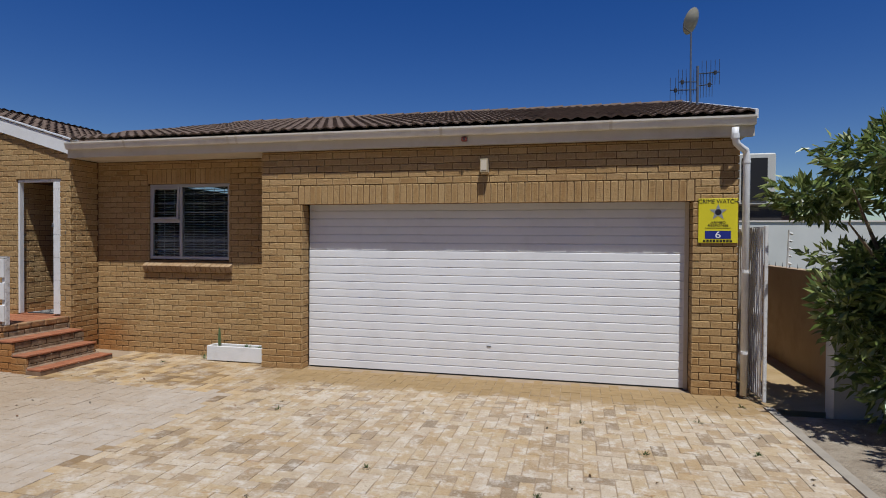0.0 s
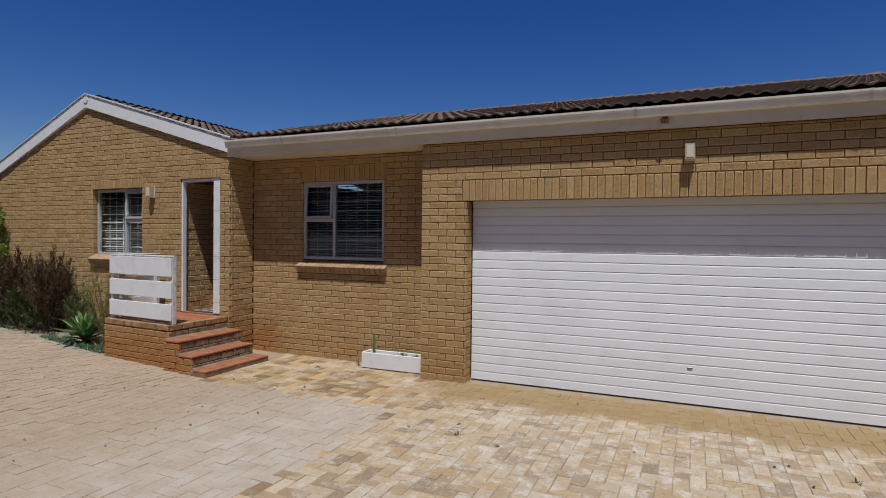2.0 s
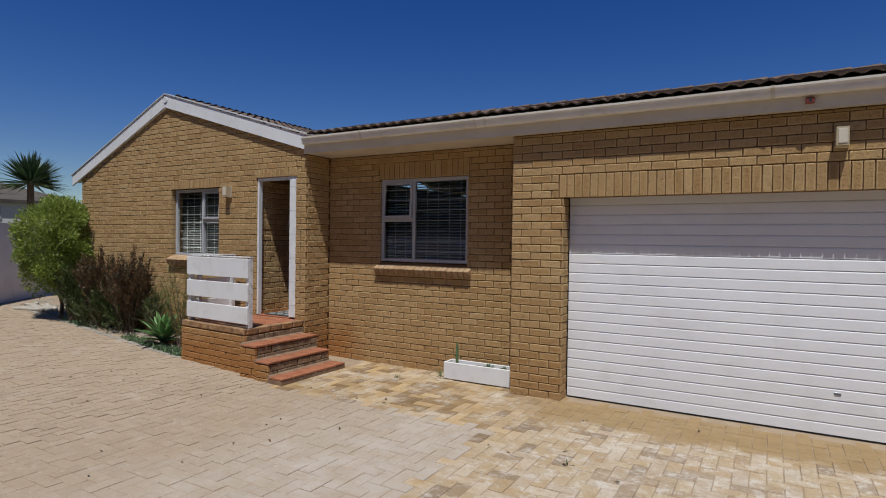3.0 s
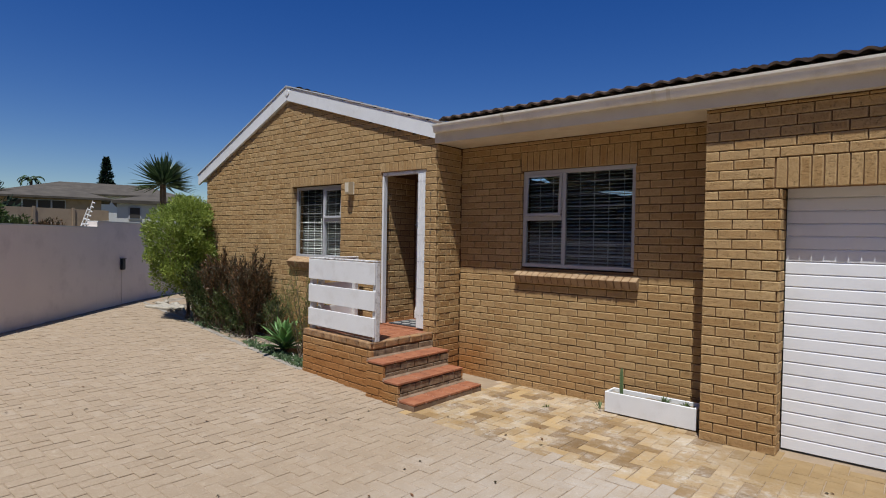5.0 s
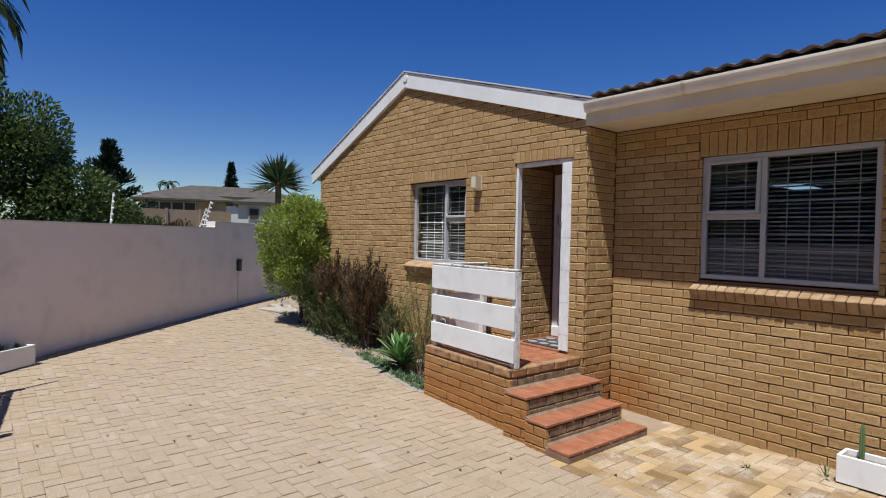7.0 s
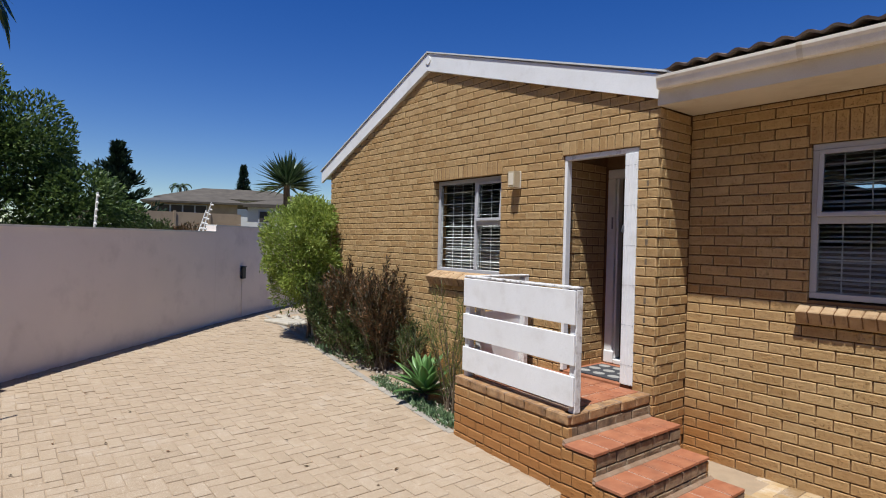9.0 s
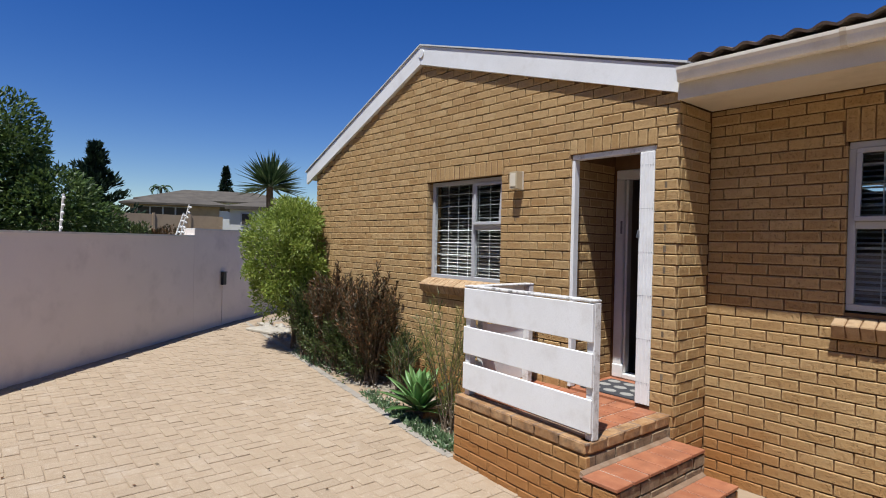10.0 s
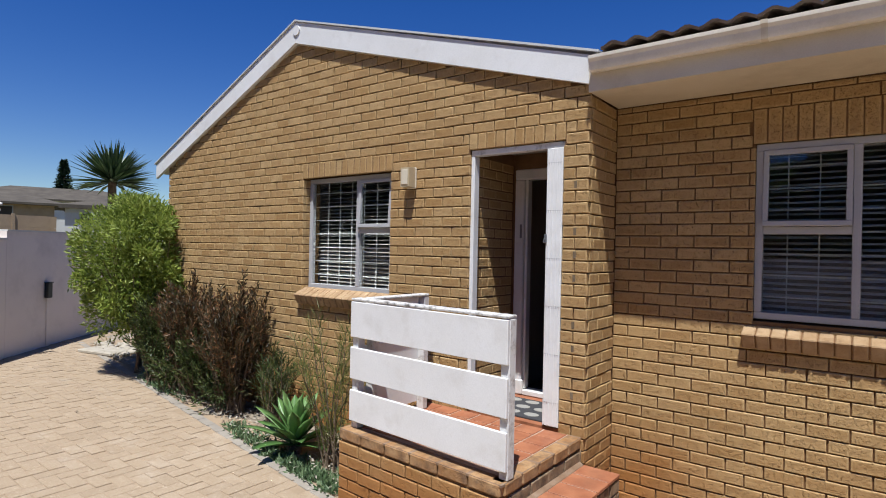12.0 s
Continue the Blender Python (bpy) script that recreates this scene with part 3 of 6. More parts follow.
def house_inside():
    """Plain dark rooms that close the house behind its openings."""
    s = Shape()
    s.box(X_GAB0, X_GAR1 - 0.23, 13.8, 14.0, -0.1, 2.865)
    s.box(X_GAB0, X_GAB0 + 0.2, Y_GAB + 0.222, 13.79, -0.1, 2.70)
    s.box(-8.48, -8.28, 6.9, 13.79, -0.1, 2.865)
    s.box(X_GAR0 + 0.23, X_GAR0 + 0.4, Y_REC + 0.22, 13.79, -0.1, 2.865)
    structure("wall_inner", s, M_ROOM, "plain inner walls of the house", "wall")
    f = Shape().box(X_GAB0 + 0.2, X_GAR0 + 0.2, Y_REC + 0.25, 13.8, 0.2, 0.57)
    structure("floor_house", f, M_DARK, "dark floor inside the house", "floor")
    c = Shape().box(X_GAB1 - 0.24, X_GAR1 - 0.25, Y_REC + 0.222, 13.85, 2.84, 2.88)
    c.box(X_GAB0 + 0.05, X_GAB1 - 0.244, Y_GAB + 0.222, 13.85, 2.68, 2.72)
    structure("ceiling", c, M_ROOM, "plain ceiling inside the house", "ceiling")


# ---- roof ----
def tile_shape(w=0.30, length=0.42, th=0.018):
    """One concrete roll tile: x across, y up the slope."""
    prof = []
    n = 12
    for i in range(n + 1):
        u = i / n
        prof.append((u * w, 0.028 * max(0.0, math.cos((u - 0.27) * 2 * math.pi * 1.05)) ** 1.5 if u < 0.52 else 0.028 * max(0.0, math.cos((u - 0.77) * 2 * math.pi * 1.05)) ** 1.5))
    v = []
    for y, lift in ((0, 0.030), (length, 0.0)):
        v += [(x, y, z + lift + th) for x, z in prof]
        v += [(x, y, z + lift) for x, z in prof]
    k = n + 1
    f = []
    for i in range(n):
        f.append((i, i + 1, 2 * k + i + 1, 2 * k + i))
        f.append((i, k + i, k + i + 1, i + 1))
        f.append((k + i, 3 * k + i, 3 * k + i + 1, k + i + 1))
    f += [(0, 2 * k, 3 * k, k), (n, k + n, 3 * k + n, 2 * k + n)]
    return v, f


def lay_tiles(roof, m, cols, rows, most, keep=lambda c, r: True):
    """Tiles on a slope; m takes tile columns (x) and rows (y) onto it."""
    v, f = tile_shape()
    me = Shape().add(v, f).mesh("roof_tile", M_TILE)
    rest = Shape()
    for r in range(rows):
        for c in range(cols):
            if not keep(c, r):
                continue
            mm = m @ Matrix.Translation((c * 0.302, r * 0.345, random.uniform(-0.002, 0.003))) @ Matrix.Rotation(random.uniform(-0.006, 0.006), 4, "Z")
            if most > 0:
                ob = new("roof_tile", me)
                ob.parent, ob.matrix_basis = roof, mm
                most -= 1
            else:
                rest.add([mm @ Vector(p) for p in v], f)
    if rest.v:
        part("roof_tiles", rest, M_TILE, roof)["kind"] = "stuff"


def roofs():
    eave_y, eave_z, ridge_y, ridge_z, x1 = 5.865, 3.135, 10.35, 4.29, 1.93
    pitch = math.atan2(ridge_z - eave_z, ridge_y - eave_y)
    s = Shape()
    s.hexa([(-7.2, eave_y + 0.08, eave_z - 0.06), (x1, eave_y + 0.08, eave_z - 0.06), (x1, ridge_y, ridge_z - 0.06), (-10.3, ridge_y, ridge_z - 0.06)],
           [(-7.2, eave_y + 0.08, eave_z - 0.01), (x1, eave_y + 0.08, eave_z - 0.01), (x1, ridge_y, ridge_z - 0.01), (-10.3, ridge_y, ridge_z - 0.01)])
    s.hexa([(-10.3, ridge_y, ridge_z - 0.06), (x1, ridge_y, ridge_z - 0.06), (x1, 15.0, 3.1), (-10.3, 15.0, 3.1)],
           [(-10.3, ridge_y, ridge_z - 0.01), (x1, ridge_y, ridge_z - 0.01), (x1, 15.0, 3.15), (-10.3, 15.0, 3.15)])
    w = structure("roof_main", s, M_TILE, "low brown concrete tile roof over the garage", "roof")
    slope = Matrix.Translation((x1 - 0.302 * 31, eave_y, eave_z)) @ Matrix.Rotation(pitch, 4, "X")
    lay_tiles(w, slope, 31, 14, 300, lambda c, r: c * 0.302 + x1 - 0.302 * 31 > -7.2 - r * 0.24)
    ridge = Shape()
    for i in range(26):
        x = x1 - 0.36 * (i + 1)
        ridge.tube([(x, ridge_y, ridge_z - 0.02), (x + 0.37, ridge_y, ridge_z - 0.012)], [0.10, 0.115], 10)
    part("ridge_tiles", ridge, M_TILE, w)["kind"] = "stuff"
    verge = Shape()
    verge.hexa([(x1, eave_y - 0.02, eave_z - 0.04), (x1 + 0.03, eave_y - 0.02, eave_z - 0.04), (x1 + 0.03, ridge_y, ridge_z - 0.10), (x1, ridge_y, ridge_z - 0.10)],
               [(x1, eave_y - 0.02, eave_z + 0.06), (x1 + 0.03, eave_y - 0.02, eave_z + 0.06), (x1 + 0.03, ridge_y, ridge_z + 0.08), (x1, ridge_y, ridge_z + 0.08)])
    part("verge_board", verge, M_WHITE, w, "white verge capping along the roof end")
    gab = Shape()
    gab.hexa([(x1 - 0.08, eave_y + 0.1, SOFFIT + 0.03), (x1 - 0.02, eave_y + 0.1, SOFFIT + 0.03), (x1 - 0.02, ridge_y, SOFFIT), (x1 - 0.08, ridge_y, SOFFIT)],
             [(x1 - 0.08, eave_y + 0.1, eave_z - 0.03), (x1 - 0.02, eave_y + 0.1, eave_z - 0.03), (x1 - 0.02, ridge_y, ridge_z - 0.07), (x1 - 0.08, ridge_y, ridge_z - 0.07)])
    part("gable_end", gab, M_CREAM, w)

    # the gable roof, its ridge running away from the yard
    ya, yb = Y_GAB - 0.004, 13.5
    g = Shape()
    for k, xe in ((SLOPE_R, -7.20), (SLOPE_L, -13.22)):
        ze = 4.125 - abs(xe - APEX[0]) * k
        g.hexa([(APEX[0], ya, 3.995), (xe, ya, ze - 0.11), (xe, yb, ze - 0.11), (APEX[0], yb, 3.995)], [(APEX[0], ya, 4.055), (xe, ya, ze - 0.06), (xe, yb, ze - 0.06), (APEX[0], yb, 4.055)])
    gr = structure("roof_gable", g, M_TILE, "brown concrete tile roof over the gable", "roof")
    for k, rz, x_e in ((SLOPE_R, 90, -7.20), (SLOPE_L, -90, -13.22)):
        ze = 4.125 - abs(x_e - APEX[0]) * k
        y_at = ya + 0.10 if rz > 0 else ya + 0.10 + 0.302 * 12
        mm = Matrix.Translation((x_e, y_at, ze - 0.055)) @ Matrix.Rotation(radians(rz), 4, "Z") @ Matrix.Rotation(math.atan(k), 4, "X")
        lay_tiles(gr, mm, 12, 9, 108 if rz > 0 else 0)


def gutter_run():
    """Gutter, fascia and soffit along the long eave."""
    x0, x1, yf = -7.195, 1.94, 5.90
    f = Shape().box(X_GAB1 + 0.005, x1, yf, yf + 0.025, SOFFIT, 3.10)
    structure("fascia", f, M_CREAM, "cream painted fascia board under the gutter", "fascia")
    so = Shape().box(X_GAB1 + 0.005, X_GAR0 - 0.003, yf + 0.027, Y_REC, SOFFIT + 0.004, SOFFIT + 0.02)
    so.box(X_GAR0, x1, yf + 0.027, Y_GAR - 0.003, SOFFIT + 0.004, SOFFIT + 0.02)
    structure("soffit", so, M_CREAM, "cream soffit board under the eave", "soffit")
    prof = [(-0.002, 3.10), (-0.002, 3.04), (-0.014, 3.028), (-0.048, 3.026), (-0.062, 3.036), (-0.070, 3.06), (-0.076, 3.088), (-0.088, 3.108), (-0.090, 3.129), (-0.080, 3.131), (-0.072, 3.10), (-0.058, 3.045), (-0.04, 3.034), (-0.016, 3.034), (-0.008, 3.10)]
    g = Shape()
    n = len(prof)
    v = [(x, yf + y, z) for x in (x0, x1) for y, z in prof]
    g.add(v, [(i, (i + 1) % n, (i + 1) % n + n, i + n) for i in range(n)] + [tuple(range(n - 1, -1, -1)), tuple(range(n, 2 * n))])
    gut = thing("gutter", (x0, yf, 3.0), "cream metal rain gutter along the eave", "gutter", kind="structure")
    part("trough", g, M_GUTTER, gut)
    for x in (-6.2, -4.55, -4.42, -1.6, 0.4):
        j = Shape()
        v = [(xx, yf + y * 1.04 - (0.002 if y < -0.03 else 0), z - (0.003 if z < 3.06 else -0.002)) for xx in (x, x + 0.035) for y, z in prof[:9]]
        j.add(v, [(i, i + 1, i + 10, i + 9) for i in range(8)])
        part("joint_strap", j, M_CREAM, gut)
    e = Shape()
    e.hexa([(x0 - 0.004, yf - 0.07, 3.03), (x0, yf - 0.07, 3.03), (x0, yf, 3.026), (x0 - 0.004, yf, 3.026)], [(x0 - 0.004, yf - 0.088, 3.128), (x0, yf - 0.088, 3.128), (x0, yf, 3.12), (x0 - 0.004, yf, 3.12)])
    part("end_cap", e, M_GUTTER, gut)
    # downpipe with its swan neck
    d = thing("downpipe", (1.87, 5.92, 0.05), "white plastic downpipe with swan neck at the corner", "downpipe")
    p = Shape().tube([(1.73, 5.84, 3.0), (1.73, 5.84, 2.90), (1.745, 5.85, 2.83), (1.80, 5.89, 2.79), (1.86, 5.93, 2.76), (1.875, 5.94, 2.68), (1.875, 5.94, 0.04)], 0.038, 12)
    part("pipe", p, M_WHITE, d, smooth=True)
    for z in (2.62, 1.4, 0.5):
        part("pipe_clip", Shape().tube([(1.875, 5.94, z), (1.875, 5.94, z + 0.03)], 0.043, 12), M_WHITE, d)
    part("collar", Shape().tube([(1.73, 5.84, 2.88), (1.73, 5.84, 2.93)], 0.045, 12), M_WHITE, d)


def barge_boards():
    """White boards along the gable's slopes."""
    y0, y1 = Y_GAB - 0.042, Y_GAB - 0.008
    b = thing("barge_board", (APEX[0], y0, 3.9), "white painted barge boards along the gable slopes", "barge board", kind="structure")
    zr, zl = 4.125 - SLOPE_R * (-7.19 - APEX[0]), 4.125 - SLOPE_L * (APEX[0] + 13.24)
    part("board", Shape().prism([(APEX[0], 3.895), (-7.19, zr - 0.215), (-7.19, zr - 0.02), (APEX[0], 4.110)], y0, y1), M_WHITE, b)
    part("board", Shape().prism([(APEX[0] - 0.002, 3.895), (APEX[0] - 0.002, 4.110), (-13.24, zl - 0.01), (-13.24, zl - 0.195)], y0, y1), M_WHITE, b)
    part("ridge_cap", Shape().tube([(APEX[0] + 0.02, y0 - 0.012, 4.015), (APEX[0] + 0.02, y1, 4.015)], 0.05, 12), M_WHITE, b)
    t = Shape().hexa([(APEX[0], y0 - 0.015, 4.113), (-7.16, y0 - 0.015, zr - 0.006), (-7.16, y1 + 0.08, zr - 0.006), (APEX[0], y1 + 0.08, 4.113)], [(APEX[0], y0 - 0.015, 4.129), (-7.16, y0 - 0.015, zr + 0.01), (-7.16, y1 + 0.08, zr + 0.01), (APEX[0], y1 + 0.08, 4.129)])
    t.hexa([(APEX[0] - 0.002, y0 - 0.015, 4.113), (-13.27, y0 - 0.015, zl - 0.012), (-13.27, y1 + 0.08, zl - 0.012), (APEX[0] - 0.002, y1 + 0.08, 4.113)], [(APEX[0] - 0.002, y0 - 0.015, 4.129), (-13.27, y0 - 0.015, zl + 0.004), (-13.27, y1 + 0.08, zl + 0.004), (APEX[0] - 0.002, y1 + 0.08, 4.129)])
    part("flashing", t, M_GALV, b, "thin pale metal edge flashing")
    part("inner_lining", Shape().prism([(APEX[0], 3.885), (X_GAB1, zr - 0.2), (X_GAB1, zr - 0.05), (APEX[0], 4.085), (-13.15, zl - 0.03), (-13.15, zl - 0.14)], y1 + 0.002, Y_GAB + 0.2), M_CREAM, b)


# ---- openings ----
def window(name, x0, x1, z0, z1, y, mull, left_split, label, slat_mat):
    """An aluminium window: one tall pane and a split one, with bars and blinds behind."""
    w = thing(name, (x0, y, z0), label, "window", kind="structure")
    t, d = 0.045, 0.05
    fr = Shape()
    fr.soft(x0, x1, y, y + d, z1 - t, z1, 0.004).soft(x0, x1, y, y + d, z0, z0 + t, 0.004)
    fr.soft(x0, x0 + t, y, y + d, z0 + t, z1 - t, 0.004).soft(x1 - t, x1, y, y + d, z0 + t, z1 - t, 0.004)
    fr.soft(mull - t / 2, mull + t / 2, y - 0.003, y + d, z0 + t, z1 - t, 0.004)
    a, b = (x0 + t, mull - t / 2) if left_split else (mull + t / 2, x1 - t)
    c, e = (mull + t / 2, x1 - t) if left_split else (x0 + t, mull - t / 2)
    zt = z0 + 0.575
    fr.soft(a, b, y - 0.002, y + d, zt - 0.025, zt + 0.025, 0.004)
    part("window_frame", fr, M_ALU, w)
    # top-hung vent, standing a little open
    s = Shape()
    st = 0.032
    s.soft(a, b, -0.012, 0.022, z1 - t - st, z1 - t, 0.003).soft(a, b, -0.012, 0.022, zt + 0.025, zt + 0.025 + st, 0.003)
    s.soft(a, a + st, -0.012, 0.022, zt + 0.025 + st, z1 - t - st, 0.003).soft(b - st, b, -0.012, 0.022, zt + 0.025 + st, z1 - t - st, 0.003)
    hinge = Matrix.Translation((0, y, z1 - t)) @ Matrix.Rotation(radians(-3.5), 4, "X") @ Matrix.Translation((0, 0, -(z1 - t)))
    sash = part("vent_sash", s.turned(hinge), M_ALU, w, "slightly open top-hung vent")
    g = Shape().box(a + st, b - st, 0.004, 0.008, zt + 0.05, z1 - t - st).turned(hinge)
    panes = [part("pane", g, M_GLASS, sash), part("pane", Shape().box(a, b, y + 0.022, y + 0.026, z0 + t, zt - 0.025), M_GLASS, w),
             part("pane", Shape().box(c, e, y + 0.022, y + 0.026, z0 + t, z1 - t), M_GLASS, w)]
    for p in panes:
        p.visible_shadow = False
    # burglar bars
    bars = thing("burglar_bars", ((x0 + x1) / 2, y + 0.1, z0), "white welded burglar bars behind the glass", "bars")
    n = 8
    for i in range(1, n):
        z = z0 + (z1 - z0) * i / n
        part("bar", Shape().box(x0 - 0.02, x1 + 0.02, y + 0.092, y + 0.102, z - 0.0045, z + 0.0045), M_BAR, bars)
    n = int((x1 - x0) / 0.165)
    for i in range(1, n):
        x = x0 + (x1 - x0) * i / n
        part("bar", Shape().box(x - 0.0035, x + 0.0035, y + 0.103, y + 0.112, z0 - 0.01, z1 + 0.01), M_BAR, bars)
    # venetian blind
    bl = thing("venetian_blind", ((x0 + x1) / 2, y + 0.16, z1), "pale venetian blind with open slats behind the window", "blind")
    part("head_rail", Shape().soft(x0, x1, y + 0.135, y + 0.175, z1 - 0.04, z1, 0.004), slat_mat, bl)
    n = int((z1 - z0 - 0.06) / 0.038)
    for i in range(n):
        z = z1 - 0.07 - i * 0.038
        part("slat", Shape().hexa([(x0 + 0.01, y + 0.140, z - 0.007), (x1 - 0.01, y + 0.140, z - 0.007), (x1 - 0.01, y + 0.163, z + 0.007), (x0 + 0.01, y + 0.163, z + 0.007)],
                                  [(x0 + 0.01, y + 0.140, z - 0.0055), (x1 - 0.01, y + 0.140, z - 0.0055), (x1 - 0.01, y + 0.163, z + 0.0085), (x0 + 0.01, y + 0.163, z + 0.0085)]), slat_mat, bl)


def brick_sill(name, x0, x1, y_wall, z, label):
    """A sloping sill of bricks on edge."""
    tilt = Matrix.Translation((0, y_wall, z)) @ Matrix.Rotation(radians(27), 4, "X")
    s = Shape().box(x0 + 0.01, x1 - 0.01, -0.086, 0.06, -0.10, -0.007).turned(tilt)
    w = structure(name, s, M_MORTAR, label, "window sill")
    n = int(round((x1 - x0) / 0.085))
    p = (x1 - x0) / n
    sh = Shape().soft(0.004, p - 0.004, -0.095, 0.07, -0.108, 0.0, 0.006)
    sh.uv = [(0.5, 0.5)] * sum(len(f) for f in sh.f)
    me = sh.mesh("brick", M_SILL)
    for i in range(n):
        ob = new("brick", me)
        ob.parent = w
        ob.matrix_basis = Matrix.Translation((x0 + i * p, random.uniform(-0.003, 0.003), 0)) @ tilt


def garage_door():
    d = thing("garage_door", (-1.09, 6.22, 0), "white ribbed steel sectional garage door, closed", "garage door", kind="structure")
    x0, x1, y = X_OPEN0 + 0.005, X_OPEN1 - 0.005, 6.215
    n = 21
    h = (LINTEL + 0.02) / n
    me = None
    for i in range(n):
        z = i * h + 0.012
        prof = [(0.009, z), (0.0, z + 0.004), (0.0, z + h * 0.5), (0.0005, z + h - 0.014), (0.0045, z + h - 0.006), (0.010, z + h - 0.001), (0.012, z + h), (0.04, z + h), (0.04, z)]
        if me is None:
            k = len(prof)
            s = Shape().add([(x, a, b - z) for x in (x0, x1) for a, b in prof], [(j, j + k, (j + 1) % k + k, (j + 1) % k) for j in range(k)] + [tuple(range(k)), tuple(range(2 * k - 1, k - 1, -1))])
            me = s.mesh("slat", M_DOOR)
        ob = new("slat", me)
        ob.parent = d
        ob.matrix_parent_inverse = Matrix.Translation(-d.location)
        ob.matrix_basis = Matrix.Translation((0, y, z))
    part("rubber_seal", Shape().box(x0, x1, y + 0.004, y + 0.03, 0.0, 0.012), M_BLACK, d, "black rubber seal along the bottom")
    part("lock", Shape().soft(-1.055, -1.0, y - 0.008, y - 0.001, 0.385, 0.405, 0.003), M_METAL, d, "small grey lock plate")
    j = Shape().box(X_OPEN1 - 0.05, X_OPEN1 - 0.006, 6.19, 6.213, 0, LINTEL)
    part("jamb", j, M_CREAM, d, "narrow cream door jamb")


def front_door():
    x0, x1, z0, z1 = DOOR
    f = thing("door_1", (x0, Y_GAB, z0), "white door frame round the open front entrance", "door frame", kind="structure")
    y = Y_GAB + 0.02
    part("jamb", Shape().soft(x0 - 0.003, x0 + 0.030, y, y + 0.07, z0, z1 - 0.045, 0.004), M_WHITE, f)
    part("head", Shape().soft(x0, x1, y, y + 0.07, z1 - 0.045, z1, 0.004), M_CHIP, f)
    part("jamb", Shape().soft(x1 - 0.04, x1, y + 0.02, y + 0.09, z0, z1 - 0.045, 0.004), M_CHIP, f)
    # folded security gate
    g = thing("security_gate", (x1 - 0.1, y, z0), "white folded steel security gate beside the door opening", "gate")
    gx0, gx1 = x1 - 0.13, x1 - 0.005
    part("panel", Shape().soft(gx0, gx1, y - 0.012, y + 0.018, z0 + 0.01, z1 - 0.047, 0.003), M_WHITE, g)
    for i in range(4):
        x = gx0 + 0.012 + i * 0.032
        part("rib", Shape().box(x, x + 0.006, y - 0.016, y - 0.0115, z0 + 0.02, z1 - 0.06), M_WHITE, g)
    for k in range(6):
        z = z0 + 0.18 + k * 0.34
        for i in range(9):
            part("rivet", Shape().tube([(gx0 + 0.008 + i * 0.0135, y - 0.0172, z), (gx0 + 0.008 + i * 0.0135, y - 0.011, z)], 0.0021, 6), M_METAL, g)
    lock = part("lock", Shape().soft(gx0 - 0.008, gx0 + 0.012, y - 0.024, y - 0.012, z0 + 1.31, z0 + 1.37, 0.003), M_METAL, g, "small grey lock box")
    part("handle", Shape().tube([(gx0, y - 0.024, z0 + 1.34), (gx0, y - 0.04, z0 + 1.335), (gx0, y - 0.04, z0 + 1.31)], 0.004), M_METAL, lock)
    # inner doorway at the back of the vestibule
    yi = 6.64
    n = thing("door_2", (x0, yi, z0), "white moulded inner door frame, door standing open", "door frame", kind="structure")
    xa, xb = x0 + 0.01, x1 + 0.2
    part("jamb", Shape().soft(xa, xa + 0.09, yi, yi + 0.1, z0 + 0.05, z1 - 0.16, 0.008), M_WHITE, n)
    part("stop", Shape().soft(xa + 0.09, xa + 0.115, yi + 0.03, yi + 0.1, z0 + 0.05, z1 - 0.16, 0.004), M_WHITE, n)
    part("plinth", Shape().soft(xa - 0.004, xa + 0.105, yi - 0.008, yi + 0.1, z0, z0 + 0.13, 0.01), M_WHITE, n)
    part("head", Shape().soft(xa, xb, yi, yi + 0.1, z1 - 0.16, z1 - 0.07, 0.008), M_WHITE, n)
    part("threshold", Shape().soft(xa + 0.106, xb, yi, yi + 0.12, z0, z0 + 0.045, 0.006), M_WHITE, n)
    part("strike_plate", Shape().soft(xa + 0.055, xa + 0.075, yi - 0.004, yi + 0.002, 1.95, 2.07, 0.002), M_METAL, n)
    back = Shape().box(x0 - 0.012, xa, yi + 0.004, yi + 0.12, z0, 2.9).box(xb, xb + 0.2, yi, yi + 0.12, z0, 2.9).box(xa, xb, yi + 0.004, yi + 0.1, z1 - 0.069, 2.9)
    structure("wall_vestibule_back", back, M_MORTAR, "back wall of the entrance vestibule", "wall")
    v = Shape().box(x1 + 0.012, X_GAB1 - 0.03, Y_GAB + 0.222, yi, z0, 2.68)
    structure("wall_vestibule_side", v, M_MORTAR, "side wall of the entrance vestibule", "wall")
    fl = Shape().box(x0 - 0.01, x1 + 0.01, Y_GAB + 0.03, yi + 0.2, 0.3, z0 - 0.004)
    structure("floor_vestibule", fl, M_TERRA, "terracotta floor of the vestibule", "floor")
    m = thing("door_mat", (x0 + 0.4, 6.3, z0), "dark rubber door mat with pale ovals", "door mat")
    part("mat", Shape().soft(x0 + 0.08, x1 - 0.03, 6.05, 6.52, z0 - 0.004, z0 + 0.010, 0.003), M_MAT, m)
    for i in range(4):
        for j in range(3):
            cx, cy = x0 + 0.17 + i * 0.16, 6.13 + j * 0.155
            ring = [(cx + 0.06 * math.cos(a * math.pi / 8), cy + 0.045 * math.sin(a * math.pi / 8)) for a in range(16)]
            part("oval", Shape().slab(ring, z0 + 0.0095, z0 + 0.0135), M_MATDOT, m)


